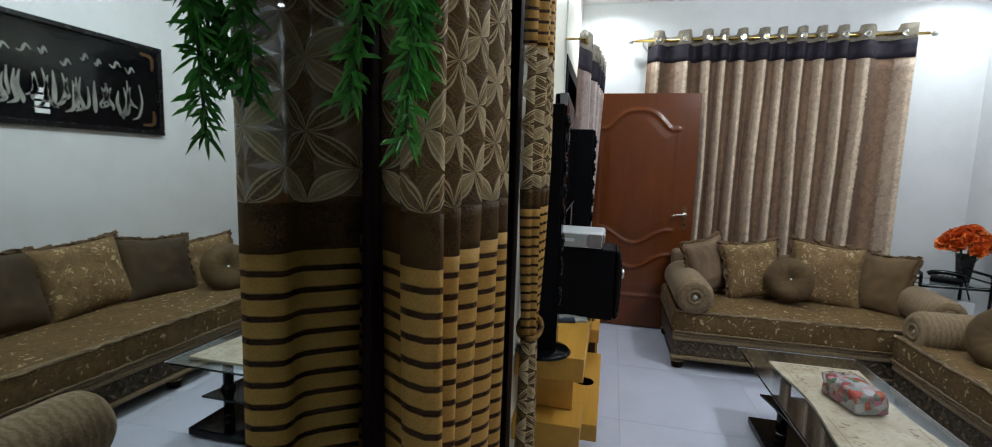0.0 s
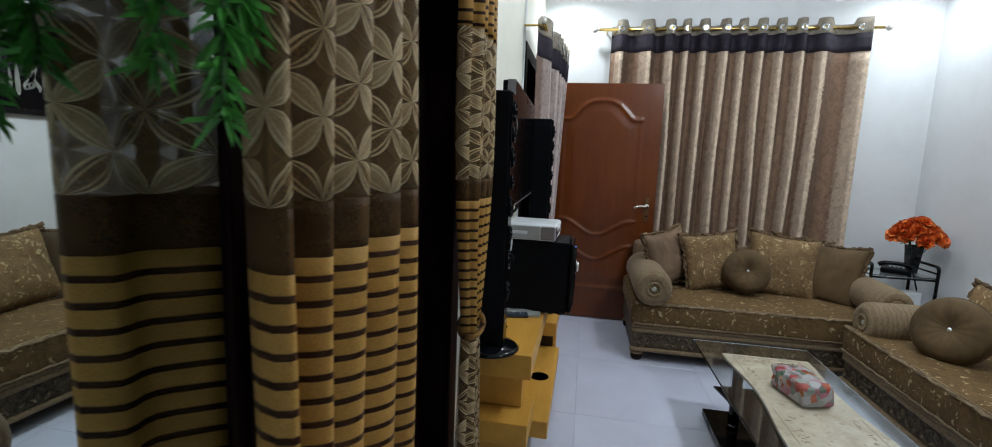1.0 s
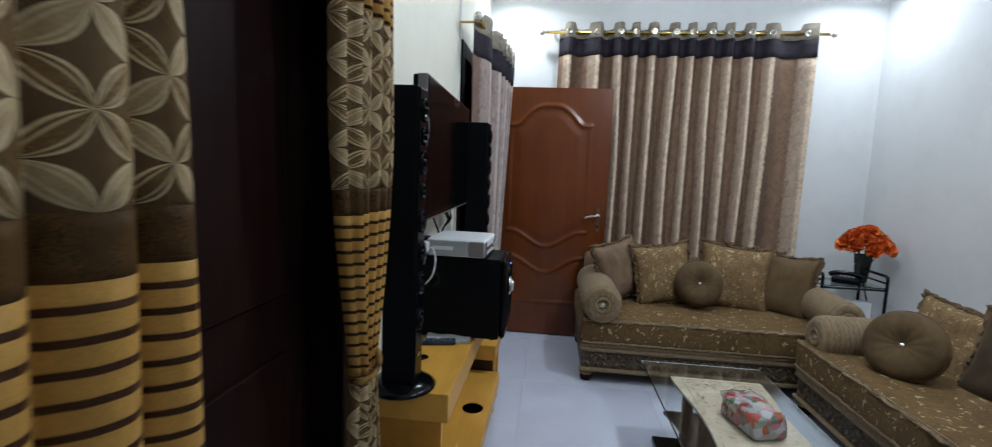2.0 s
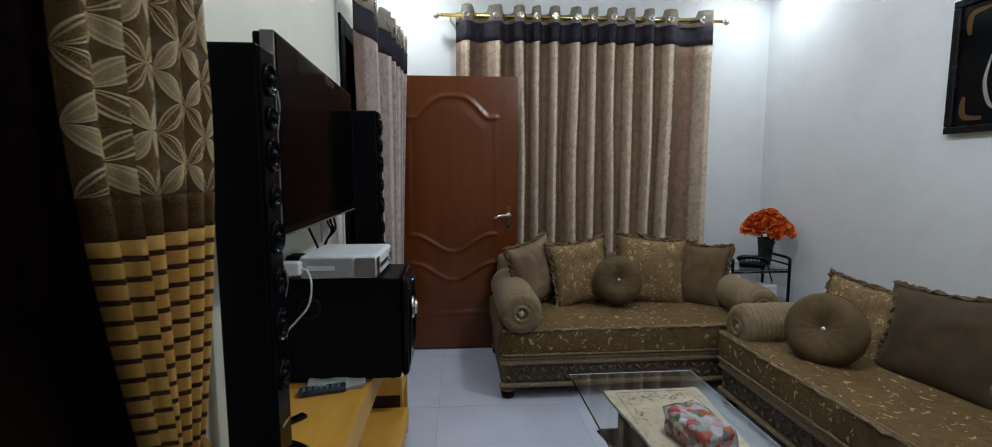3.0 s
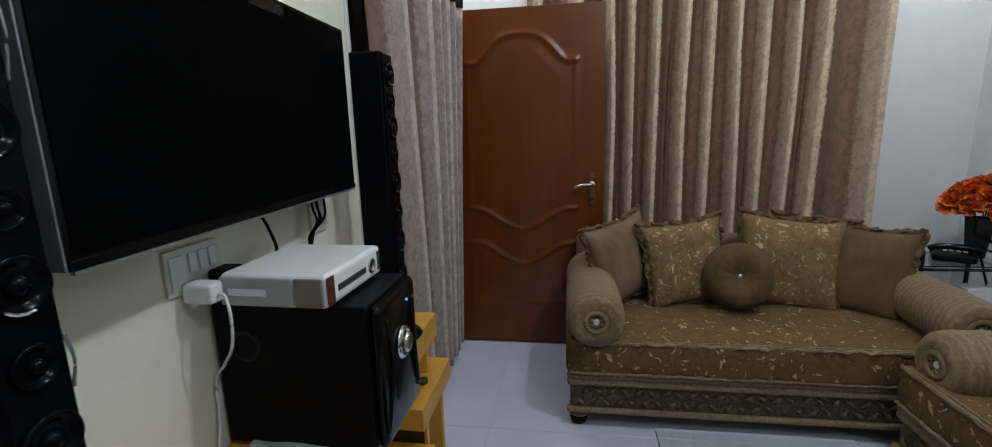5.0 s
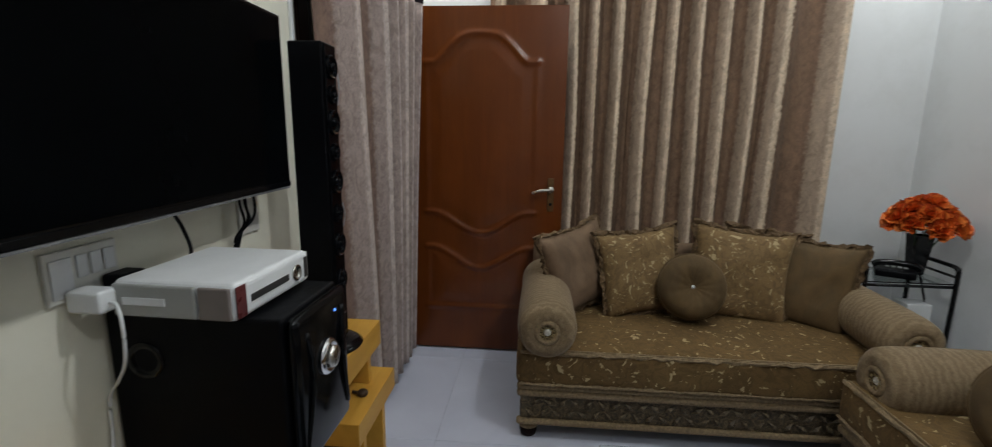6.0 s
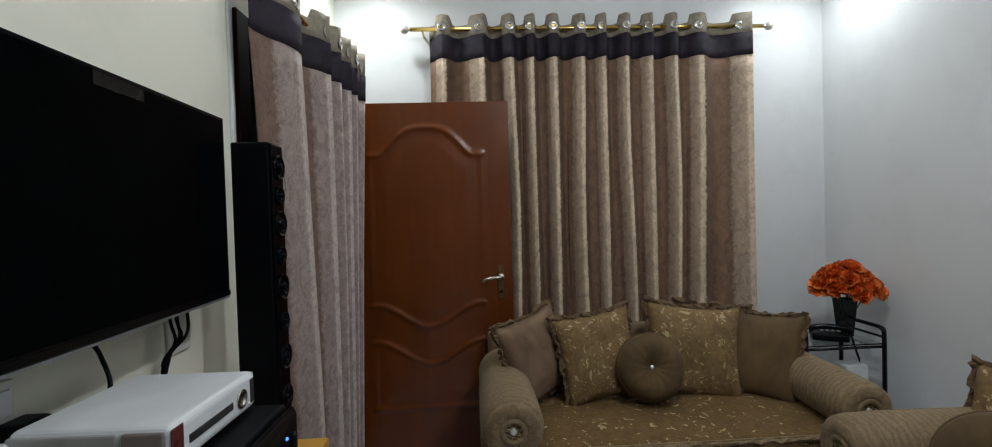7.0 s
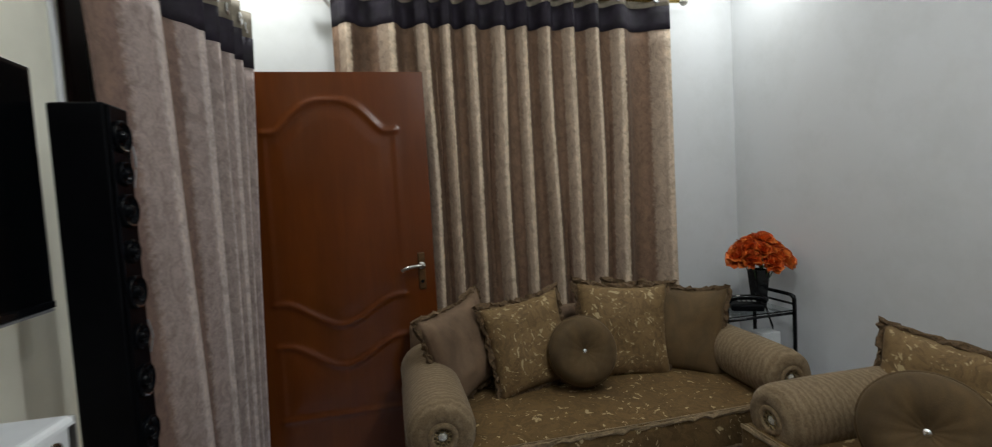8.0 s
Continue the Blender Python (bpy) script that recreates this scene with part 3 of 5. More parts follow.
part("frame", box(WEST + 0.002, WEST + 0.016, -1.924, -1.902, 0.03, 2.52, 0.003), DARK_WOOD, mir)


# ---- curtains ----
def cloth(us, depth, z0, z1, rows, place, u_scale, sway=None, v0=0.0, first=1.0):
    """A hanging sheet: us are (along, fold count) pairs, depth(f, z) the fold's depth, place maps (along, depth, z) to the world."""
    bm = bmesh.new()
    uvl = bm.loops.layers.uv.new("UVMap")
    grid = []
    for r in range(rows + 1):
        z = z0 + (z1 - z0) * r / rows
        line = []
        for a, f in us:
            aa, dd = a, depth(f, z)
            if sway:
                aa, dd = sway(aa, dd, z, f)
            line.append((bm.verts.new(place(aa, dd, z)), ((f if f > 1 else 1 - (1 - f) * first) * u_scale, z - v0)))
        grid.append(line)
    for r in range(rows):
        for i in range(len(us) - 1):
            q = [grid[r][i], grid[r][i + 1], grid[r + 1][i + 1], grid[r + 1][i]]
            face = bm.faces.new([v for v, _ in q])
            face.smooth = True
            for lp, (_, uv) in zip(face.loops, q):
                lp[uvl].uv = uv
    return bm


def thicken(ob, t=0.003):
    mod = ob.modifiers.new("cloth", "SOLIDIFY")
    mod.thickness, mod.offset = t, 0.0
    return ob


def fold_line(marks, n):
    """(along, fold count) samples through the crests given by marks."""
    out = []
    for k in range(len(marks) - 1):
        for i in range(n):
            t = i / n
            out.append((marks[k] + (marks[k + 1] - marks[k]) * t, k + t))
    out.append((marks[-1], len(marks) - 1.0))
    return out


def grommet_drape(name, marks, place, zrod, amp, label, body_mat, gather=None):
    """An eyelet drape: header cloth with rings, dark band and striped body; crests at marks."""
    d = thing(name, label, "curtain", group="eyelet drapes")
    us = [p for p in fold_line(marks, 22) if p[1] > 0.35]
    rnd = random.Random(7)
    wob = [rnd.uniform(-1, 1) for _ in range(len(marks) + 3)]

    def depth(f, z):
        k = int(f)
        tilt = 0.9 + 0.25 * wob[k]
        e = f - math.floor(f)
        # a quick fall behind each crest, then a slower round rise to the next
        g = 0.5 * e / 0.36 if e < 0.36 else 0.5 + 0.5 * (e - 0.36) / 0.64
        c = math.cos(2 * math.pi * g)
        rise = 0.5 + 0.5 * math.copysign(abs(c) ** 0.75, c)
        return amp * tilt * (2 * rise - 1) + 0.008 * wob[k + 1] * (zrod - z) * math.sin(math.pi * (f - k))

    def sway(a, dd, z, f):
        k = int(round(f))
        if gather:
            a = gather(a, z)
        return a + 0.02 * wob[k] * math.sin((zrod - z) * 1.6 + k) * min(1, (zrod - z)), dd

    top = zrod + 0.075
    flat = place

    def place(a, dd, z):
        # the header stands up at the crests and sinks behind the pole between them
        return flat(a, dd, z if z <= zrod else zrod + (z - zrod) * min(1.0, max(0.42, 0.9 + 3.2 * dd / amp)))

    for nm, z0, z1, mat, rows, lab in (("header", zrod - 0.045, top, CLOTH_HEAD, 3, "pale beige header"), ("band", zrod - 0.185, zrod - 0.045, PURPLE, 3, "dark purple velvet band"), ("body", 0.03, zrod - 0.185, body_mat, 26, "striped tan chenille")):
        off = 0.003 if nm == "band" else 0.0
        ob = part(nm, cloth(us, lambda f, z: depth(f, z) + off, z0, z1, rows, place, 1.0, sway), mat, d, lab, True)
        thicken(ob)
    for k, a in enumerate(marks):
        if k == 0:
            continue
        back = 0.07 if k < len(marks) - 1 else 0.22
        a -= back * (a - marks[k - 1])
        dd = depth(k - back, zrod) + 0.003
        c = Vector(place(a, dd, zrod))
        out = (Vector(place(a, dd + 1, zrod)) - c).normalized()
        m = Matrix.Translation(c) @ out.to_track_quat("Z", "Y").to_matrix().to_4x4()
        ring = [(0.018 + 0.009 * math.cos(t), 0.004 * math.sin(t)) for t in [i * 2 * math.pi / 10 for i in range(11)]]
        part("eyelet", turned(ring, 18, m=m, closed=False), CHROME, d, smooth=True)
        part("eyelet_hole", turned([(0.0175, 0.0005), (0, 0.0005)], 14, m=m, closed=False), BRASS, d)
    return d


def curtain_rod(p0, p1, wall_off, label):
    r = thing("curtain_rod", label, "curtain rod", group="curtain rods")
    p0, p1 = Vector(p0), Vector(p1)
    d = (p1 - p0).normalized()
    part("pole", tube([p0, p1], 0.0125, steps=14), BRASS, r, smooth=True)
    ball = [(0.008, -0.03), (0.012, -0.026), (0.008, -0.02)] + [(0.026 * math.cos(t), 0.006 + 0.026 * math.sin(t)) for t in [-1.2 + i * 2.7 / 9 for i in range(10)]] + [(0, 0.032)]
    for p, s in ((p0, -1), (p1, 1)):
        q = (d * s).to_track_quat("Z", "Y").to_matrix().to_4x4()
        part("finial", turned(ball, 20, m=Matrix.Translation(p + d * s * 0.03) @ q), PEARL, r, "pearly ball finial", True)
        b = p - d * s * 0.07
        part("bracket", tube([b, b + Vector(wall_off)], 0.007), BRASS, r)
    return r


curtain_rod((0.24, 4.42, 2.535), (2.43, 4.42, 2.535), (0, 0.128, 0), "brass curtain rod with pearly ball finials above the wide drape")
marks = [0.3, 0.44, 0.67, 0.85, 0.97, 1.11, 1.285, 1.41, 1.56, 1.70, 1.855, 2.01, 2.335]
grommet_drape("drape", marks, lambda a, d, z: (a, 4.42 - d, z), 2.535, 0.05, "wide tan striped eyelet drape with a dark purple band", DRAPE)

curtain_rod((-0.11, 3.11, 2.245), (-0.11, 4.36, 2.245), (-0.128, 0, 0), "brass curtain rod with ball finials over the far doorway")


def far_gather(a, z):
    """The free edge draws in towards the hinge side on its way down."""
    t = max(0.0, 2.05 - z)
    pull = 0.02 * (1 - math.exp(-t / 0.2)) + 0.095 * t
    return a + pull * max(0.0, (4.22 - a) / 1.17)


marks = [2.98, 3.42, 3.7, 3.84, 3.98, 4.08, 4.225]
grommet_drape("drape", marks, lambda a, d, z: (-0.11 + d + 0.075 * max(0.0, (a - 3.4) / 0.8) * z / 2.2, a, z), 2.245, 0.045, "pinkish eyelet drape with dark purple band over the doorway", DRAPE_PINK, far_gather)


def sheer_curtain(label, us, depth, place, sway, z_bars, u_scale, zfoot, group, first=1.0):
    """Doorway curtain in four bands: petals, gold bars, plain brown, petals."""
    d = thing("curtain", label, "curtain", group=group)
    zb, zt, zplain = z_bars
    spec = [("petal_cloth", zfoot, zb, PETALS, 10, 0.0), ("barred_cloth", zb, zt, GOLD_BARS, 16, zt), ("plain_cloth", zt, zplain, BROWN_BAND, 4, 0.0), ("petal_cloth", zplain, zplain + 0.43, PETALS, 12, zplain), ("barred_cloth", zplain + 0.43, 2.3, GOLD_BARS, 12, 0.0)]
    for nm, z0, z1, mat, rows, v0 in spec:
        ob = part(nm, cloth(us, depth, z0, z1, rows, place, u_scale, sway, v0, first), mat, d, smooth=True)
        thicken(ob, 0.002)
    return d


def near_depth(f, z):
    full = (0.8, 0.95, 1.0, 1.0, 0.95, 0.8, 0.8)[min(6, int(f))]
    return 0.062 * full * abs(math.sin(math.pi * f)) ** 0.7 + (0.024 * math.sin(4 * math.pi * f) * math.sin(math.pi * f) if f < 1 else 0.0) + 0.005 * math.sin(3 * z + f)


def near_sway(a, d, z, f):
    back = max(0.0, 1 - 2 * f)
    return a + 0.008 * math.sin(2.2 * z + 1.3 * f) + 0.085 * back - (0.048 * math.sin(math.pi * f) if f < 1 else 0.0), d - 0.06 * back


near_us = fold_line([0.46, 0.527, 0.583, 0.672, 0.779, 0.869], 16)
sheer_curtain("brown doorway curtain with stitched petals and gold bars, hanging loose", near_us, near_depth, lambda a, d, z: (-0.15 + d, a, z),
              near_sway, (0.7, 1.262, 1.33), 0.15, 0.02, "doorway curtains", 2.0)


def tied_sway(a, d, z, f):
    mid = 1.5
    g = 1.0 if z > 1.5 else max(0.3, 1.0 - 0.7 * ((1.5 - z) / 0.66) ** 1.5) if z > 0.84 else min(0.8, 0.3 + 0.9 * (0.84 - z))
    shift = 0.02 * (1.6 - z) if z > 0.84 else 0.015
    return mid + (a - mid) * g + shift, d * (0.7 + 0.3 * g)


tied_us = fold_line([1.36, 1.43, 1.5, 1.56, 1.615, 1.66], 12)
tied = sheer_curtain("brown doorway curtain with petals and gold bars, tied back", tied_us, lambda f, z: 0.95 * near_depth(f, z), lambda a, d, z: (-0.165 + d, a, z),
                     tied_sway, (0.82, 1.262, 1.325), 0.14, 0.02, "doorway curtains")
tie = [(-0.138 + 0.04 * math.cos(t), 1.515 + 0.047 * math.sin(t), 0.84 + 0.03 * math.sin(t)) for t in [i * 2 * math.pi / 24 for i in range(24)]]
part("tie_back", tube(tie, 0.009, steps=10, loop=True), GOLD_BARS, tied, "gold cloth tie-back", True)
curtain_rod((-0.135, 0.3, 2.3), (-0.135, 1.72, 2.3), (-0.1, 0, 0), "brass curtain rod over the near doorway")


# ---- sofas ----
def bolster(parent, x, y0, y1, z, r, splay):
    """A round arm bolster that lies along y, its rosette end at y0."""
    prof = [(0.03, 0.02), (0.045, 0.006), (r * 0.55, -0.004), (r * 0.8, 0.002), (r * 0.95, 0.025), (r, 0.06)]
    L = y1 - y0
    body = prof + [(r * (1 + 0.015 * math.sin(k)), 0.06 + (L - 0.12) * k / 6) for k in range(1, 6)] + [(r, L - 0.06), (r * 0.9, L - 0.015), (r * 0.5, L), (0, L)]
    m = pose(x, y0, z, -90, 0, splay)
    b = part("bolster", turned([(0, 0.02)] + body, 40, m=m), BOLSTER, parent, "ribbed taupe bolster arm", True)
    ring = [(0.044 + 0.012 * math.cos(t), 0.004 + 0.01 * math.sin(t)) for t in [i * 2 * math.pi / 10 for i in range(11)]]
    part("rosette_ring", turned(ring, 28, m=m, closed=False), PIPING, b, smooth=True)
    bm = bmesh.new()
    for k in range(8):
        a = k * math.pi / 4
        loop = [m @ Vector(((0.028 + 0.009 * math.cos(e)) * math.cos(a) - 0.008 * math.sin(e) * math.sin(a), (0.028 + 0.009 * math.cos(e)) * math.sin(a) + 0.008 * math.sin(e) * math.cos(a), 0.004)) for e in [i * math.pi / 4 for i in range(8)]]
        tube(loop, 0.0028, bm, 5, True)
    part("filigree", bm, BRASS_PALE, b, "pale gold filigree rosette", True)
    part("button", turned([(0.019, 0.02), (0.017, 0.008), (0.01, 0.001), (0, 0)], 16, m=m), PEARL, b, "pearly button", True)
    return b


def cord(points, r, bm=None, seed=1, rough=0.35):
    """A ragged edging cord."""
    rnd = random.Random(seed)
    bm = tube(points, r, bm, 6, True)
    for v in bm.verts:
        v.co += Vector((rnd.uniform(-1, 1), rnd.uniform(-1, 1), rnd.uniform(-1, 1))) * r * rough
    return bm


def sofa(label, W, D, m, back_h=0.76, arm_y=-0.05, arm_z=0.55):
    """A low sofa: x along its length, front at y 0, depth towards +y."""
    s = thing("sofa", label, "sofa", m, "matching sofas")
    part("plinth", box(0.02, W - 0.02, 0.03, D, 0.085, 0.235, 0.008), CARVED, s, "carved brown and gold plinth")
    for z, r in ((0.09, 0.014), (0.232, 0.018), (0.262, 0.012)):
        part("moulding", box(0.005, W - 0.005, 0.012, 0.05, z - r, z + r, r * 0.8, 3), PIPING, s, "cream and gold edge moulding")
    # leaf scrolls along the front
    bm = bmesh.new()
    rnd = random.Random(5)
    n = int(W / 0.062)
    for i in range(n):
        x = 0.05 + (W - 0.1) * (i + 0.5) / n
        for k in range(2):
            a = (0.7 if (i + k) % 2 else -0.7) + rnd.uniform(-0.2, 0.2)
            cx, cz = x + (k - 0.5) * 0.026, 0.16 + (k - 0.5) * 0.05
            dx, dz = math.cos(a) * 0.03, math.sin(a) * 0.03
            vs = [bm.verts.new((cx - dx, 0.026, cz - dz)), bm.verts.new((cx - dz * 0.4, 0.02, cz + dx * 0.4)), bm.verts.new((cx + dx, 0.026, cz + dz)), bm.verts.new((cx + dz * 0.4, 0.02, cz - dx * 0.4)), bm.verts.new((cx, 0.008, cz))]
            for q in range(4):
                bm.faces.new((vs[q], vs[(q + 1) % 4], vs[4]))
    tagged(part("carving", bm, CARVED, s, "carved leaf scrolls"), kind="stuff")
    # seat: deep cushion with a soft crown
    bm = box(0.0, W, 0.0, D, 0.27, 0.445, 0.035, 4)
    bmesh.ops.subdivide_edges(bm, edges=[e for e in bm.edges if e.calc_length() > 0.3], cuts=14, use_grid_fill=True)
    for v in bm.verts:
        u, w = v.co.x / W, v.co.y / D
        if v.co.z > 0.36:
            v.co.z += 0.02 * math.sin(math.pi * min(1, max(0, u))) * math.sin(math.pi * min(1, max(0, w))) + 0.006 * noise.noise(v.co * 5)
        if w < 0.1:
            v.co.y += 0.008 * noise.noise(Vector((v.co.x * 6, 0, v.co.z * 9)))
    seat = part("seat_cushion", bm, FLECK, s, "gold-brown jacquard with pale sprigs", True)
    pts = [(0.02 + (W - 0.04) * i / 60, 0.004 + 0.004 * math.sin(i * 1.7), 0.434 + 0.003 * math.sin(i * 2.3)) for i in range(61)]
    part("piping", cord(pts + [(W - 0.03, 0.02, 0.436), (0.03, 0.02, 0.436)], 0.009, None, 2), PIPING, seat, "ragged gold edging")
    pts = [(0.02 + (W - 0.04) * i / 60, 0.004, 0.285 + 0.003 * math.sin(i * 2.3)) for i in range(61)]
    part("piping", cord(pts + [(W - 0.03, 0.02, 0.287), (0.03, 0.02, 0.287)], 0.007, None, 4), PIPING, seat, "gold edging")
    part("backrest", box(0.06, W - 0.06, D - 0.13, D, 0.43, back_h, 0.04, 4), VELVET_TAUPE, s, "low taupe backrest", True)
    bolster(s, 0.13, arm_y, D - 0.12, arm_z, 0.128, 0)
    bolster(s, W - 0.135, arm_y + 0.02, D - 0.18, arm_z, 0.116, -4)
    xs = (0.06, W - 0.06) if W < 1.9 else (0.06, W / 2, W - 0.06)
    for x in xs:
        for y in (0.07, D - 0.08):
            part("foot", turned([(0.02, 0), (0.036, 0.006), (0.042, 0.03), (0.036, 0.055), (0.024, 0.066), (0.034, 0.074), (0.038, 0.09)], 18, m=pose(x, y, 0)), DARK_WOOD, s, smooth=True)
            part("foot_ring", turned([(0.035, 0.045), (0.046, 0.05), (0.047, 0.062), (0.036, 0.068)], 18, m=pose(x, y, 0), closed=False), PIPING, s, "gold painted ring", True)
    return s


sofa("two-seat gold-brown jacquard sofa with bolster arms against the drapes", 1.74, 0.87, pose(0.585, 3.40, 0))
sofa("long gold-brown jacquard sofa with bolster arms along the wall", 2.3, 0.92, pose(1.87, 3.31, 0, 0, 0, -90), 0.68, 0.035, 0.5)
sofa("gold-brown jacquard sofa with bolster arms, seen in the mirror", 1.7, 0.86, pose(2.55, 0.98, 0, 0, 0, 180), 0.74)


def cushion(label, w, h, t, mat, edge_mat, m, seed, cat="cushion"):
    """A square throw cushion in the xz plane, facing -y, with a ragged fringe."""
    c = thing("cushion", label, cat, m, "sofa cushions")
    bm = bmesh.new()
    n = 18
    rnd = random.Random(seed)
    off = Vector((seed * 3.1, seed * 1.7, 0))
    rows = {}
    for s in (-1, 1):
        for i in range(n + 1):
            for j in range(n + 1):
                u, v = -1 + 2 * i / n, -1 + 2 * j / n
                rim = i in (0, n) or j in (0, n)
                if rim and s == 1:
                    rows[s, i, j] = rows[-1, i, j]
                    continue
                k = max(0.0, (1 - u ** 4) * (1 - v ** 4)) ** 0.55
                x = u * w / 2 * (1 - 0.11 * (1 - v * v))
                z = v * h / 2 * (1 - 0.11 * (1 - u * u))
                y = s * t / 2 * k * (0.9 + 0.25 * noise.noise(Vector((u * 1.3, v * 1.3, s)) + off)) + 0.008 * noise.noise(Vector((u * 4, v * 4, s)) + off) * k
                rows[s, i, j] = bm.verts.new((x, y, z))
    for s in (-1, 1):
        for i in range(n):
            for j in range(n):
                q = [rows[s, i, j], rows[s, i + 1, j], rows[s, i + 1, j + 1], rows[s, i, j + 1]]
                bm.faces.new(q if s == -1 else q[::-1])
    part("cover", bm, mat, c, smooth=True)
    pts = []
    for side in range(4):
        for i in range(24):
            u = -1 + 2 * i / 24
            a, b = ((u, -1), (1, u), (-u, 1), (-1, -u))[side]
            pts.append((a * w / 2 * 1.01 * (1 - 0.11 * (1 - b * b)), 0.003 * rnd.uniform(-1, 1), b * h / 2 * 1.01 * (1 - 0.11 * (1 - a * a))))
    part("fringe", cord(pts, 0.013, None, seed, 0.8), edge_mat, c, "ragged brown fringe")
    return c


def round_cushion(label, r, t, m):
    """A tufted round cushion facing -y with a button at its middle."""
    c = thing("cushion", label, "cushion", m, "round cushions")
    bm = bmesh.new()
    prof = [(0.0, 0.42), (0.12, 0.56), (0.3, 0.84), (0.55, 1.0), (0.78, 0.93), (0.92, 0.68), (0.985, 0.35), (1.0, 0.0), (0.985, -0.35), (0.9, -0.7), (0.6, -0.95), (0.0, -0.8)]
    steps, rings = 56, []
    for k, (pr, pz) in enumerate(prof):
        if pr == 0:
            rings.append([bm.verts.new((0, -pz * t / 2, 0))])
            continue
        ring = []
        for i in range(steps):
            a = 2 * math.pi * i / steps
            pleat = 1 + 0.024 * math.cos(14 * a + 0.6 * math.sin(3 * a)) * (1 - abs(pr - 0.45)) * (pz > 0)
            ring.append(bm.verts.new((pr * r * math.cos(a), -pz * pleat * t / 2, pr * r * math.sin(a))))
        rings.append(ring)
    for a, b in zip(rings, rings[1:]):
        for i in range(steps):
            q = list(dict.fromkeys([a[i % len(a)], b[i % len(b)], b[(i + 1) % steps % len(b)], a[(i + 1) % steps % len(a)]]))
            bm.faces.new(q)
    part("cover", bm, VELVET, c, smooth=True)
    seam = [(r * math.cos(i * 2 * math.pi / 60), 0, r * math.sin(i * 2 * math.pi / 60)) for i in range(60)]
    part("piping", tube(seam, 0.006, None, 6, True), VELVET, c, smooth=True)
    part("button", turned([(0.014, 0), (0.016, 0.006), (0.01, 0.013), (0, 0.015)], 14, m=pose(0, -0.5 * t * 0.42 + 0.002, 0, 90)), CHROME, c, "small pearly button", True)
    return c


PL = "gold jacquard cushion with pale sprigs and brown fringe on the sofa"
BR = "plain brown velvet cushion with brown fringe on the sofa"
# on the two-seat sofa
cushion("plain taupe velvet cushion with fringe leaning on the sofa arm", 0.46, 0.45, 0.16, VELVET_TAUPE, FRINGE, pose(0.88, 3.92, 0.68, -14, -9, 42), 1)
cushion(PL, 0.44, 0.46, 0.16, FLECK_CUSHION, FRINGE, pose(1.2, 3.9, 0.67, -16, -6, 10), 2)
cushion(PL, 0.51, 0.5, 0.17, FLECK_CUSHION, FRINGE, pose(1.71, 3.93, 0.665, -15, 6, -6), 3)
cushion(BR, 0.44, 0.47, 0.16, VELVET_GOLD, FRINGE, pose(2.025, 3.9, 0.64, -14, 3, -37), 4)
cushion(BR, 0.44, 0.42, 0.12, VELVET, FRINGE, pose(1.88, 4.08, 0.67, -8, 8, 0), 5)
round_cushion("round brown velvet tufted cushion with a small button", 0.161, 0.13, pose(1.425, 3.78, 0.64, -16, 0, -4))
# on the long sofa
cushion(PL, 0.58, 0.46, 0.15, FLECK_CUSHION, FRINGE, pose(2.47, 2.96, 0.558, -18, 3, -84), 6)
cushion(BR, 0.54, 0.46, 0.16, VELVET_DARK, FRINGE, pose(2.42, 2.5, 0.63, -20, -4, -84), 7)
cushion(PL, 0.54, 0.46, 0.16, FLECK_CUSHION, FRINGE, pose(2.45, 2.06, 0.66, -20, 3, -92), 8)
cushion(BR, 0.52, 0.46, 0.16, VELVET_DARK, FRINGE, pose(2.44, 1.6, 0.66, -20, -4, -95), 9)
round_cushion("round brown velvet tufted cushion with a small button", 0.174, 0.13, pose(2.12, 2.8, 0.602, -20, 0, -55))


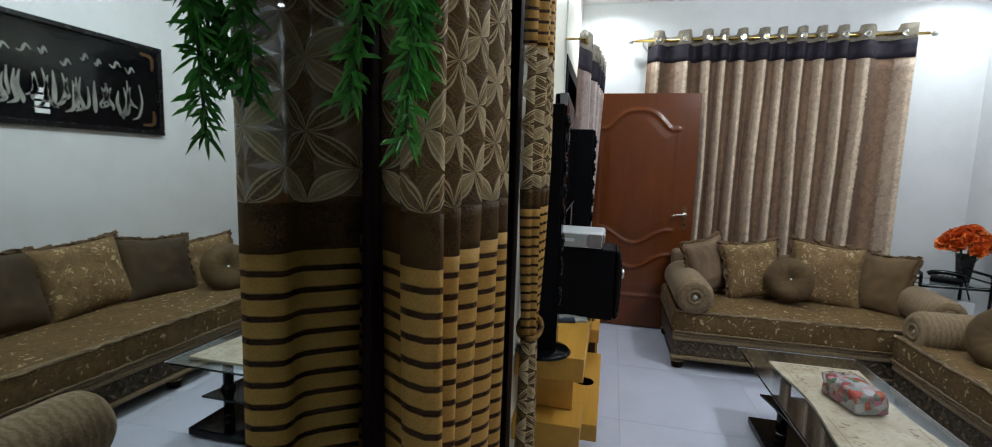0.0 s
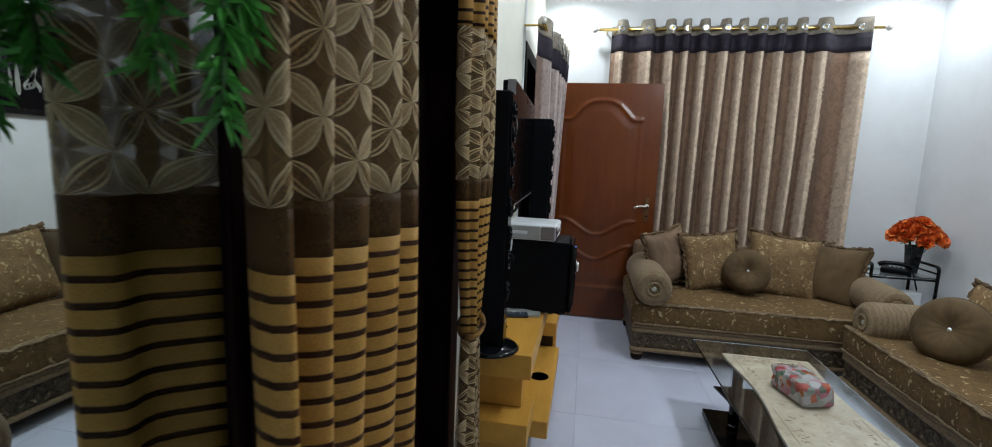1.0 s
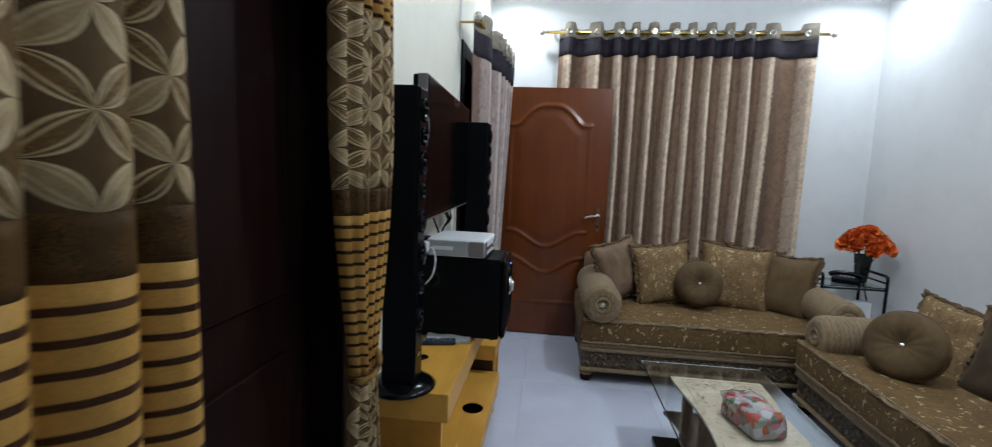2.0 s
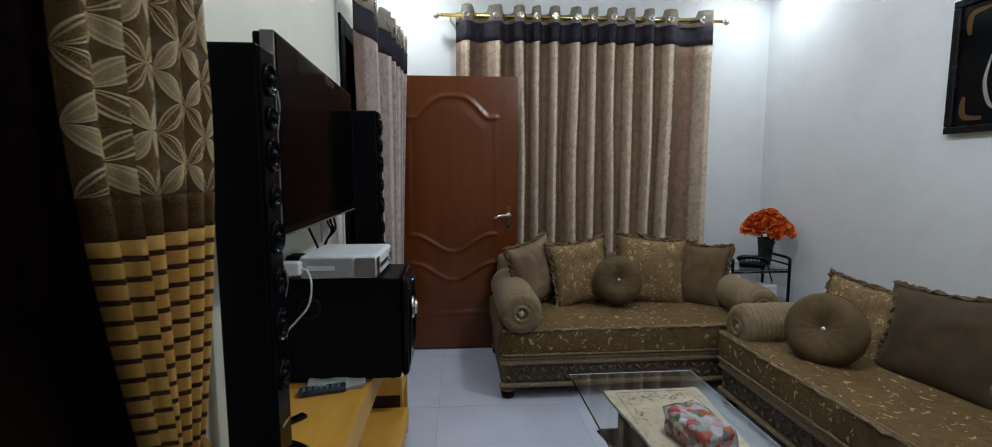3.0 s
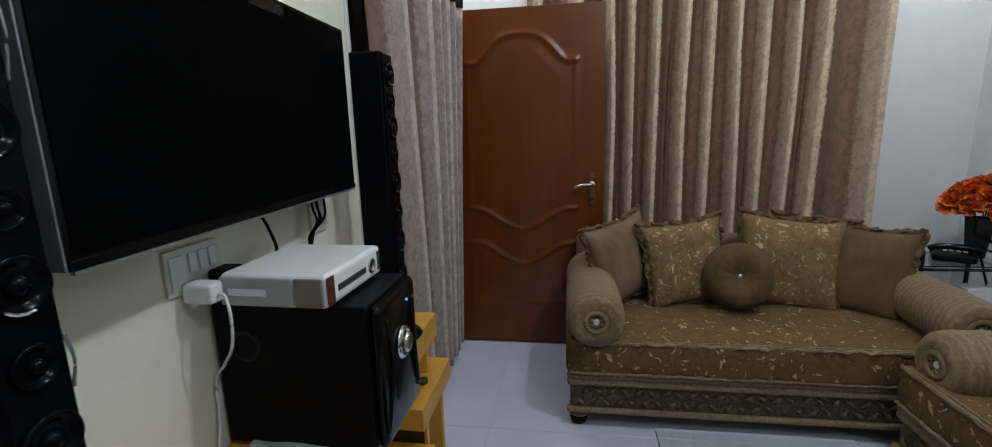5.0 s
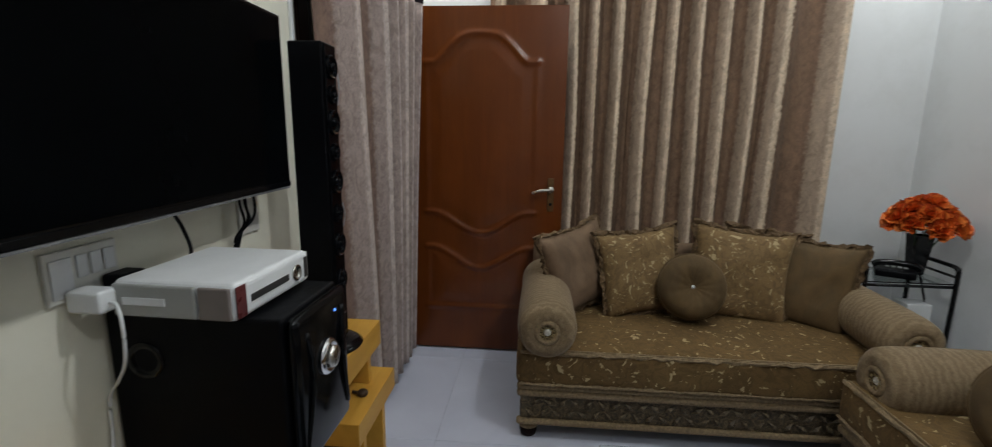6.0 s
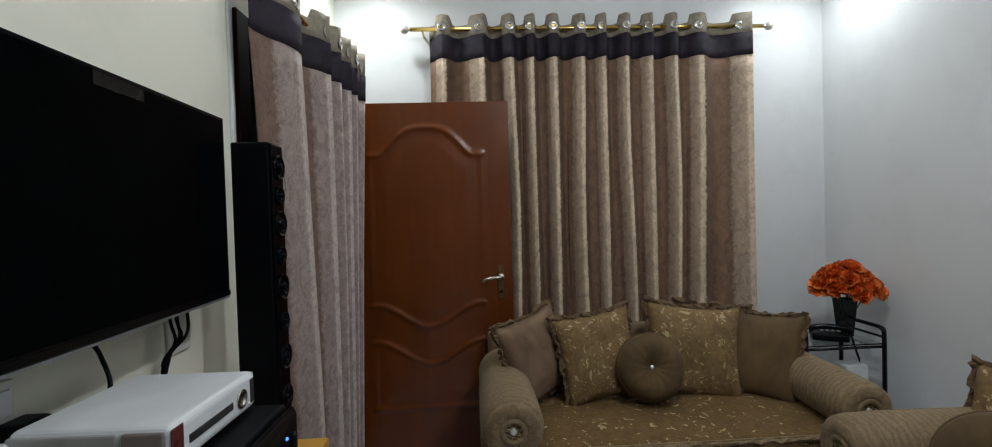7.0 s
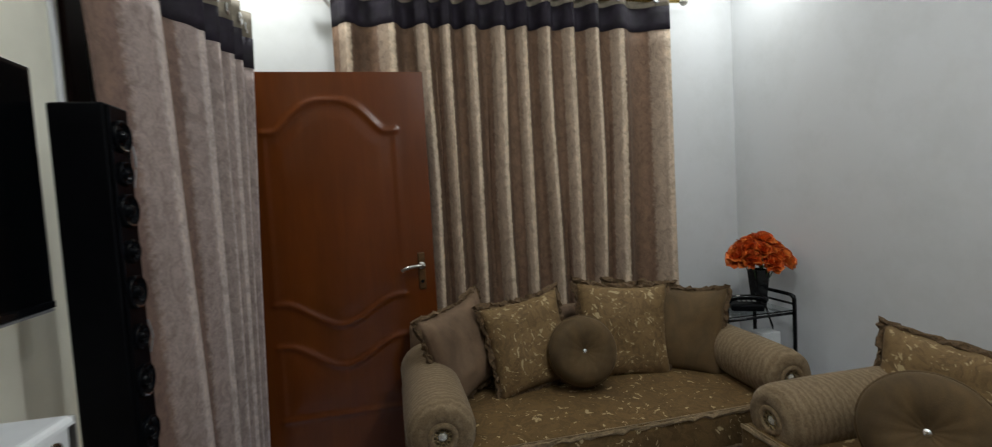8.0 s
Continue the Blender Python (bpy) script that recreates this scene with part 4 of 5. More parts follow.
# ---- coffee table ----
def coffee_table():
    t = thing("coffee_table", "glass coffee table with cream marble inset, black legs and base", "coffee table", pose(0.872, 1.68, 0))
    W, L = 0.6, 1.155
    part("glass_top", box(0, W, 0, L, 0.4, 0.41, 0.004, 2), GLASS, t, "clear glass top")
    # marble slab with waisted long sides
    bm = bmesh.new()
    edge = []
    N = 24
    for i in range(N + 1):
        v = i / N
        edge.append((0.515 - 0.035 * math.sin(math.pi * v) ** 2, 0.07 + (0.87) * v))
    for i in range(N + 1):
        v = 1 - i / N
        edge.append((0.1 + 0.035 * math.sin(math.pi * v) ** 2, 0.07 + 0.87 * v))
    lo = [bm.verts.new((x, y, 0.411)) for x, y in edge]
    hi = [bm.verts.new((x, y, 0.423)) for x, y in edge]
    bm.faces.new(hi)
    bm.faces.new(lo[::-1])
    for i in range(len(lo)):
        j = (i + 1) % len(lo)
        bm.faces.new((lo[i], lo[j], hi[j], hi[i]))
    slab = part("marble_slab", bm, MARBLE, t, "cream speckled marble inset")
    rnd = random.Random(31)
    for x in (0.148, 0.468):
        for y0, y1 in ((0.1, 0.36), (0.66, 0.915)):
            part("inlay_line", box(x - 0.0016, x + 0.0016, y0, y1, 0.4225, 0.4235), INLAY, slab)
    part("inlay_line", box(0.15, 0.466, 0.9165, 0.92, 0.4225, 0.4235), INLAY, slab)
    marks = [(rnd.uniform(0.165, 0.2) if k % 2 else rnd.uniform(0.42, 0.452), rnd.choice((rnd.uniform(0.1, 0.34), rnd.uniform(0.68, 0.9)))) for k in range(44)]
    marks += [(rnd.uniform(0.2, 0.42), rnd.uniform(0.84, 0.905)) for k in range(26)]
    for x, y in marks:
        a, L = rnd.uniform(0, math.pi), rnd.uniform(0.005, 0.012)
        ob = part("inlay", box(-L, L, -0.0024, 0.0024, 0.4224, 0.4236, 0.001, 1), INLAY, slab)
        ob.matrix_basis = pose(x, y, 0, 0, 0, math.degrees(a))
    for x in (0.17, 0.43):
        for y in (0.22, 0.87):
            prof = [(0.026, 0.05), (0.026, 0.17), (0.024, 0.175), (0.034, 0.18), (0.036, 0.2), (0.034, 0.22), (0.024, 0.225), (0.026, 0.23), (0.026, 0.385), (0.04, 0.39), (0.04, 0.4)]
            leg = part("leg", turned(prof, 20, m=pose(x, y, 0)), BLACK_GLOSS, t, smooth=True)
            part("collar", turned([(0.028, 0.06), (0.029, 0.066), (0.028, 0.072)], 20, m=pose(x, y, 0), closed=False), CHROME, leg, smooth=True)
    # curved black shelf and base slab
    bm = bmesh.new()
    pts = []
    for i in range(17):
        a = i / 16
        pts.append((0.1 + 0.06 * math.sin(math.pi * a), 0.12 + 0.9 * a))
    for i in range(17):
        a = 1 - i / 16
        pts.append((0.5 - 0.06 * math.sin(math.pi * a), 0.12 + 0.9 * a))
    lo = [bm.verts.new((x, y, 0.19)) for x, y in pts]
    hi = [bm.verts.new((x, y, 0.2)) for x, y in pts]
    bm.faces.new(hi)
    bm.faces.new(lo[::-1])
    for i in range(len(lo)):
        j = (i + 1) % len(lo)
        bm.faces.new((lo[i], lo[j], hi[j], hi[i]))
    part("lower_shelf", bm, BLACK_GLOSS, t, "black lower shelf")
    part("base", box(0.06, 0.54, 0.07, 1.05, 0.012, 0.05, 0.006), BLACK_GLOSS, t, "black base slab")
    for x in (0.12, 0.48):
        for y in (0.15, 0.95):
            part("pad", turned([(0.02, 0), (0.02, 0.013)], 12, m=pose(x, y, 0)), BLACK, t)
    return t


coffee_table()
pk = thing("tissue_packet", "crumpled printed tissue packet in clear wrap on the table", "tissue packet", pose(1.18, 2.195, 0.4235, 0, 0, 14))
bm = box(-0.064, 0.064, -0.108, 0.108, 0.001, 0.09, 0.012, 3)
bmesh.ops.subdivide_edges(bm, edges=bm.edges[:], cuts=2, use_grid_fill=True)
for v in bm.verts:
    v.co += Vector((noise.noise(v.co * 18), noise.noise(v.co * 18 + Vector((5, 0, 0))), noise.noise(v.co * 18 + Vector((0, 7, 0))))) * 0.01 * (v.co.z > 0.012)
part("packet", bm, PACKET, pk)
bm = box(-0.07, 0.07, -0.114, 0.114, 0.001, 0.099, 0.018, 3)
bmesh.ops.subdivide_edges(bm, edges=bm.edges[:], cuts=2, use_grid_fill=True)
for v in bm.verts:
    v.co += Vector((noise.noise(v.co * 24), noise.noise(v.co * 24 + Vector((5, 0, 0))), noise.noise(v.co * 24 + Vector((0, 7, 0))))) * 0.014 * (v.co.z > 0.012)
part("wrap", bm, FILM, pk, "crinkled clear plastic wrap")


# ---- media shelf ----
ms = thing("media_shelf", "stepped yellow laminate media shelf under the television", "shelf")
Wx = WEST + 0.003
part("top_board", box(Wx, 0.045, 1.79, 3.21, 0.535, 0.635, 0.003), YELLOW_WOOD, ms)
part("end_panel", box(Wx, 0.0, 1.9, 1.93, 0.36, 0.533, 0.002), YELLOW_WOOD, ms)
part("step_board", box(Wx, 0.043, 1.77, 1.999, 0.26, 0.355, 0.003), YELLOW_WOOD, ms)
part("end_panel", box(Wx, 0.0, 1.9, 1.93, 0.0, 0.258, 0.002), YELLOW_WOOD, ms)
low = part("lower_board", box(Wx, 0.11, 2.001, 2.89, 0.17, 0.25, 0.003), YELLOW_WOOD, ms)
part("far_board", box(Wx, 0.088, 2.84, 3.24, 0.332, 0.417, 0.003), YELLOW_WOOD, ms)
part("recess_panel", box(Wx, 0.068, 2.905, 2.92, 0.001, 0.33, 0.001), BROWN_BOARD, ms, "dark brown recessed panel")
part("post", box(0.07, 0.082, 2.893, 2.918, 0.001, 0.33, 0.001), YELLOW_WOOD, ms, "thin yellow post")
part("upright", box(Wx, -0.06, 2.6, 2.63, 0.252, 0.533, 0.002), YELLOW_WOOD, ms)
part("end_panel", box(Wx, 0.03, 3.1, 3.13, 0.419, 0.533, 0.002), YELLOW_WOOD, ms)
part("end_panel", box(Wx, 0.08, 3.1, 3.13, 0.0, 0.328, 0.002), YELLOW_WOOD, ms)
# flat black disc just above the lower board
part("dark_disc", turned([(0.05, 0.001), (0, 0.001)], 24, m=pose(0.03, 2.45, 0.2505)), BLACK, low, "round black disc on the board")
part("back_panel", box(Wx, -0.215, 1.935, 3.095, 0.0, 0.168, 0.001), YELLOW_WOOD, ms)


kb = thing("trinket", "small dark brown knob lying on the shelf board", "knob", pose(0.035, 3.02, 0.4175))
part("cap", turned([(0.016, 0.0), (0.02, 0.005), (0.02, 0.014), (0.014, 0.02), (0, 0.021)], 18), BROWN_BOARD, kb, smooth=True)
part("stem", tube([(-0.018, 0, 0.009), (-0.04, 0.006, 0.008)], 0.006, steps=10), BROWN_BOARD, kb, smooth=True)


# ---- tower speakers ----
def tower(m, label):
    """A tall slim speaker on a round foot, its front facing +x."""
    s = thing("tower_speaker", label, "speaker", m, "tower speakers")
    part("foot", turned([(0.115, 0.0), (0.118, 0.006), (0.105, 0.016), (0.06, 0.024), (0, 0.026)], 40), BLACK_GLOSS, s, "round glossy foot", True)
    part("body", box(-0.06, 0.05, -0.043, 0.043, 0.024, 1.008, 0.006), BLACK, s)
    fr = part("front_panel", box(0.0505, 0.058, -0.041, 0.041, 0.03, 1.003, 0.004), SPEAKER_GLOSS, s, "glossy front")
    for k, (z, r) in enumerate(((0.935, 0.037), (0.85, 0.028), (0.765, 0.039), (0.67, 0.028), (0.575, 0.039), (0.47, 0.03), (0.365, 0.039), (0.24, 0.037))):
        mm = pose(0.058, 0, z, 0, 90)
        # a swollen surround with a deep cone and a shiny dust cap
        dr = part("driver", turned([(r, 0), (r * 1.01, 0.004), (r * 0.94, 0.008), (r * 0.82, 0.007), (r * 0.72, 0.002), (r * 0.4, -0.004)], 28, m=mm, closed=False), SPEAKER_GLOSS, fr, smooth=True)
        part("dust_cap", turned([(r * 0.42, -0.003), (r * 0.4, 0.004), (r * 0.25, 0.011), (0, 0.014)], 20, m=mm, closed=False), SPEAKER_GLOSS, dr, smooth=True)
        if k % 2 == 0:
            arcp = [(0.0665, r * 0.88 * math.sin(a), z - r * 0.88 * math.cos(a)) for a in [i * 0.11 - 0.75 for i in range(10)]]
            part("trim_arc", tube(arcp, 0.0022, steps=6), CHROME, fr, "thin chrome arc")
    for z0, z1 in ((0.82, 0.94), (0.42, 0.5)):
        zm = (z0 + z1) / 2
        part("side_strip", tube(arc([(0.058, 0.04, z0), (0.064, 0.043, zm), (0.058, 0.04, z1)], 6), 0.0022, steps=6), ALUMINIUM, fr, "bowed silver strip", True)
    part("badge", box(0.0585, 0.06, -0.025, 0.025, 0.115, 0.122), STEEL, fr)
    return s


tower(pose(-0.13, 1.834, 0.635), "tall black tower speaker with round foot on the media shelf")
tower(pose(-0.062, 2.972, 0.635), "tall black tower speaker with round foot beside the drape")

# ---- television ----
tv = thing("television", "large black flat television mounted on the wall, switched off", "television", pose(-0.098, 2.39, 1.453, 0, 0, 1.8))
part("casing", box(-0.05, -0.004, -0.485, 0.485, -0.246, 0.246, 0.006), BLACK, tv)
part("bezel", box(-0.004, 0.002, -0.487, 0.487, -0.248, 0.248, 0.002), BLACK_GLOSS, tv)
part("screen", box(0.0022, 0.004, -0.476, 0.476, -0.228, 0.239), SCREEN, tv, "dark glossy screen")
part("trim_strip", box(0.0022, 0.0055, -0.485, 0.485, -0.247, -0.233, 0.001), BLACK_GLOSS, tv)
part("lower_edge", box(-0.003, 0.0045, -0.48, 0.48, -0.2535, -0.2483), ALUMINIUM, tv, "thin silver lower edge")
part("side_edge", box(-0.03, 0.0025, -0.4905, -0.4873, -0.247, 0.247, 0.001), ALUMINIUM, tv, "brushed silver side edge")
part("sticker", box(0.0042, 0.005, 0.0, 0.14, 0.212, 0.238), BLACK_METAL, tv, "peeling film strip")
part("wall_mount", box(-0.125, -0.05, -0.16, 0.16, -0.12, 0.12, 0.004), BLACK_METAL, tv)

# ---- subwoofer and console ----
sw = thing("subwoofer", "black boxy subwoofer with chrome knob on the media shelf", "speaker", pose(0, 0, 0.6365))
part("cabinet", box(-0.232, 0.15, 2.315, 2.578, 0.008, 0.366, 0.008, 3), BLACK, sw)
bm = box(0.1505, 0.178, 2.318, 2.575, 0.01, 0.364, 0.018, 4)
fp = part("front_panel", bm, BLACK_GLOSS, sw, "glossy front", True)
part("port", turned([(0.04, 0), (0.04, 0.004), (0.03, 0.004), (0.025, -0.001), (0, -0.001)], 28, m=pose(-0.15, 2.3145, 0.265, 90), closed=False), BLACK_GLOSS, sw, smooth=True)
m = pose(0.178, 2.45, 0.227, 0, 90)
kn = part("knob", turned([(0.043, 0), (0.043, 0.006), (0.036, 0.012), (0.03, 0.012), (0.03, 0.007), (0, 0.007)], 36, m=m), CHROME, fp, "round chrome volume ring", True)
part("knob_cap", turned([(0.026, 0.0075), (0.025, 0.02), (0.018, 0.023), (0, 0.023)], 28, m=m), STEEL, kn, smooth=True)
part("indicator", turned([(0.004, 0), (0.003, 0.003), (0, 0.003)], 10, m=pose(0.178, 2.5, 0.32, 0, 90)), BLUE_LED, fp, "small blue light")
part("side_trim", tube(arc([(0.176, 2.335, 0.05), (0.181, 2.36, 0.15), (0.182, 2.375, 0.23), (0.178, 2.36, 0.32)], 6), 0.006), BLACK_GLOSS, fp, smooth=True)
part("side_trim", tube(arc([(0.176, 2.56, 0.05), (0.181, 2.535, 0.15), (0.182, 2.525, 0.23), (0.178, 2.54, 0.32)], 6), 0.006), BLACK_GLOSS, fp, smooth=True)
for x in (-0.19, 0.12):
    for y in (2.35, 2.55):
        part("pad", turned([(0.014, 0), (0.014, 0.01)], 12, m=pose(x, y, -0.001)), BLACK, sw)

gc = thing("game_console", "white game console with grey ends on the subwoofer", "game console", pose(-0.172, 2.268, 1.0045, 0, 0, -1.5))
# x is its depth, y its width; the drive front faces +x
part("body", box(0.0, 0.258, 0.012, 0.297, 0.006, 0.083, 0.014, 4), WHITE_PLASTIC, gc, smooth=False)
ep = part("end_panel", box(0.008, 0.18, 0.003, 0.0125, 0.012, 0.077, 0.004), GREY_PLASTIC, gc, "grey ribbed end")
part("end_panel", box(0.186, 0.252, 0.003, 0.0125, 0.012, 0.077, 0.004), TAUPE_PLASTIC, gc, "brownish grey end cover")
part("end_panel", box(0.01, 0.25, 0.2965, 0.306, 0.012, 0.077, 0.004), GREY_PLASTIC, gc)
part("vent_bar", box(0.03, 0.12, 0.0005, 0.004, 0.036, 0.052, 0.0015), WHITE_PLASTIC, ep, "pale handle bar")
part("disc_tray", box(0.2575, 0.26, 0.06, 0.2, 0.034, 0.049, 0.001), DARK_TRAY, gc, "dark disc tray")
part("side_bar", box(0.2575, 0.2595, 0.014, 0.045, 0.012, 0.077, 0.001), MAROON, gc, "maroon corner cover")
part("power_ring", turned([(0.019, 0), (0.019, 0.003), (0.013, 0.003), (0.013, 0.001), (0, 0.0015)], 26, m=pose(0.258, 0.235, 0.042, 0, 90)), STEEL, gc, "round power button", True)
part("port_cover", box(0.2575, 0.2595, 0.27, 0.285, 0.02, 0.07, 0.001), DARK_TRAY, gc)
for x in (0.04, 0.22):
    for y in (0.05, 0.26):
        part("pad", turned([(0.01, -0.002), (0.01, 0.007)], 10, m=pose(x, y, 0)), BLACK, gc)

# ---- sockets and cables ----
op = thing("socket_plate", "white wall socket and switch plate under the television", "wall socket", group="wall sockets")
pl = part("plate", box(WEST, WEST + 0.01, 2.21, 2.365, 1.05, 1.15, 0.003), SWITCH, op)
for k in range(3):
    part("switch", box(WEST + 0.0102, WEST + 0.015, 2.27 + k * 0.03, 2.294 + k * 0.03, 1.09, 1.135, 0.002), WHITE_PLASTIC, pl)
part("socket_face", box(WEST + 0.0102, WEST + 0.013, 2.218, 2.262, 1.06, 1.135, 0.002), WHITE_PLASTIC, pl)
op = thing("socket_plate", "white wall socket plate with dark marks beside the far speaker", "wall socket", group="wall sockets")
part("plate", box(WEST, WEST + 0.01, 2.79, 2.89, 1.06, 1.19, 0.003), SWITCH, op)
ch = thing("charger", "white plug charger with a white cable", "charger")
part("plug", box(WEST + 0.0135, WEST + 0.085, 2.235, 2.28, 1.03, 1.075, 0.008, 3), WHITE_PLASTIC, ch, smooth=False)
part("cable", tube(arc([(-0.16, 2.257, 1.05), (-0.135, 2.25, 1.045), (-0.12, 2.24, 1.0), (-0.135, 2.25, 0.93), (-0.185, 2.28, 0.87), (-0.225, 2.295, 0.82), (-0.228, 2.29, 0.72), (-0.222, 2.265, 0.642)], 10), 0.0035), WHITE_PLASTIC, ch, smooth=True)
pg = thing("plug", "black plug with a black cable in the wall socket", "plug")
part("body", box(WEST + 0.0155, WEST + 0.07, 2.31, 2.375, 1.045, 1.085, 0.01, 3), BLACK, pg)
part("cable", tube(arc([(-0.18, 2.37, 1.06), (-0.16, 2.42, 1.06), (-0.17, 2.5, 1.08), (-0.2, 2.52, 1.14), (-0.21, 2.5, 1.2), (-0.19, 2.48, 1.3)], 8), 0.0045), BLACK, pg, smooth=True)
cb = thing("cable_bundle", "loose black cables hanging below the television", "cable")
for k in range(4):
    o = 0.012 * k
    part("cable", tube(arc([(-0.19, 2.74 + o, 1.3), (-0.2 + 0.006 * k, 2.75 + o * (1.2 if k % 2 else 0.4), 1.17), (-0.18 + 0.01 * (k % 2), 2.735 + 0.7 * o, 1.12), (-0.205, 2.75 - 0.6 * o, 1.07), (-0.21, 2.73, 1.0), (-0.215, 2.74, 0.9), (-0.22, 2.73, 0.7)], 8), 0.004), BLACK, cb, smooth=True)
cd = thing("speaker_cable", "thin black cable running up the wall behind the speaker", "cable")
part("cable", tube(arc([(-0.2, 1.84, 1.6), (-0.225, 1.82, 1.75), (-0.232, 1.78, 2.0), (-0.234, 1.76, 2.4), (-0.234, 1.75, 2.89)], 8), 0.004), BLACK, cd, smooth=True)
ct = thing("cable_trunking", "narrow white cable trunking on the wall", "cable trunking")
part("strip", box(WEST, WEST + 0.012, 3.18, 3.197, 0.7, 2.5, 0.003), WHITE_PLASTIC, ct)

# ---- remotes ----
rm = thing("remote_control", "black remote control lying on the media shelf", "remote control", pose(-0.1, 2.245, 0.6355, 0, 0, 14))
part("body", box(-0.075, 0.075, -0.024, 0.024, 0.0, 0.018, 0.006, 3), BLUE_BLACK, rm)
for i in range(7):
    for j in range(3):
        part("button", box(-0.062 + 0.018 * i, -0.052 + 0.018 * i, -0.016 + 0.012 * j, -0.008 + 0.012 * j, 0.0175, 0.02, 0.001, 1), BUTTON_GREY, rm)
rp = thing("plastic_pouch", "crumpled clear plastic pouch behind the remote control", "plastic bag", pose(-0.065, 2.288, 0.6355, 0, 0, 5))
bm = box(-0.095, 0.095, -0.032, 0.032, 0, 0.018, 0.004)
bmesh.ops.subdivide_edges(bm, edges=bm.edges[:], cuts=3, use_grid_fill=True)
for v in bm.verts:
    if v.co.z > 0.003:
        v.co += Vector((0, 0, 0.012 * noise.noise(v.co * 30)))
part("pouch", bm, GREY_PLASTIC, rp)
rm2 = thing("remote_control", "small black remote lying on the media shelf", "remote control", pose(-0.13, 2.06, 0.6355, 0, 0, 50))
part("body", box(-0.035, 0.035, -0.015, 0.015, 0, 0.012, 0.005, 2), BLACK_GLOSS, rm2)


# ---- side table with flowers ----
def rail(pts, r=0.011):
    return tube(arc(pts, 6), r)


st = thing("side_table", "small black tubular metal side table in the corner", "side table", pose(2.315, 3.92, 0))
TW, TD, TH = 0.43, 0.3, 0.66
for x in (0.0, TW):
    top = TH + 0.085
    fr = part("side_frame", rail([(x, 0, 0.0), (x, 0, 0.4), (x, 0, top - 0.04), (x, 0.012, top - 0.01), (x, 0.045, top), (x, TD - 0.045, top), (x, TD - 0.012, top - 0.01), (x, TD, top - 0.04), (x, TD, 0.4), (x, TD, 0)]), BLACK_METAL, st, "bent black tube", True)
for z in (TH - 0.015, 0.32):
    for y in (0.0, TD):
        part("crossbar", tube([(0, y, z), (TW, y, z)], 0.008), BLACK_METAL, st, smooth=True)
for x in (0.0, TW):
    part("side_rail", tube([(x, 0, TH + 0.035), (x, TD, TH + 0.035)], 0.007), BLACK_METAL, st, smooth=True)
part("top_shelf", box(0.006, TW - 0.006, 0.004, TD - 0.004, TH - 0.006, TH + 0.002, 0.002), GLASS, st, "clear glass shelf")
part("lower_shelf", box(0.006, TW - 0.006, 0.004, TD - 0.004, 0.33, 0.338, 0.002), GLASS, st, "clear glass shelf")

ph = thing("telephone", "black desk telephone on the side table", "telephone", pose(2.54, 4.05, TH + 0.0025, 0, 0, 60))
part("base", box(-0.075, 0.09, -0.085, 0.085, 0, 0.04, 0.012, 3), BLACK, ph)
part("receiver", tube(arc([(-0.05, -0.1, 0.055), (-0.05, -0.07, 0.072), (-0.05, 0.0, 0.078), (-0.05, 0.07, 0.072), (-0.05, 0.1, 0.055)], 6), 0.016, steps=12), BLACK_GLOSS, ph, smooth=True)
for i in range(3):
    for j in range(4):
        part("button", box(0.005 + 0.025 * i, 0.022 + 0.025 * i, -0.055 + 0.026 * j, -0.04 + 0.026 * j, 0.0395, 0.044, 0.001, 1), GREY_PLASTIC, ph)
part("coiled_cord", tube([(0.02 + 0.012 * math.cos(i * 1.3) , -0.1 - 0.0006 * i, 0.03 - 0.0021 * i + 0.012 * math.sin(i * 1.3)) for i in range(70)], 0.003, steps=6), BLACK, ph, "curly black cord", True)
wb = thing("small_box", "small white box on the side table's lower shelf", "box", pose(2.62, 4.0, 0.3385))
part("carton", box(-0.06, 0.06, -0.05, 0.05, 0, 0.2, 0.003), WHITE_PLASTIC, wb)

fv = thing("flower_vase", "dark square tapered vase full of orange artificial flowers", "vase", pose(2.675, 4.1, TH + 0.0025))
bm = bmesh.new()
rings = []
for r, z in ((0.027, 0), (0.028, 0.004), (0.042, 0.205), (0.044, 0.21), (0.039, 0.21), (0.034, 0.12)):
    rings.append([bm.verts.new((sx * r, sy * r, z)) for sx, sy in ((-1, -1), (1, -1), (1, 1), (-1, 1))])
for a, b in zip(rings, rings[1:]):
    for i in range(4):
        bm.faces.new((a[i], a[(i + 1) % 4], b[(i + 1) % 4], b[i]))
bm.faces.new(rings[0][::-1])
bm.faces.new(rings[-1])
part("vase", bm, BLACK_METAL, fv, "dark square tapered vase")


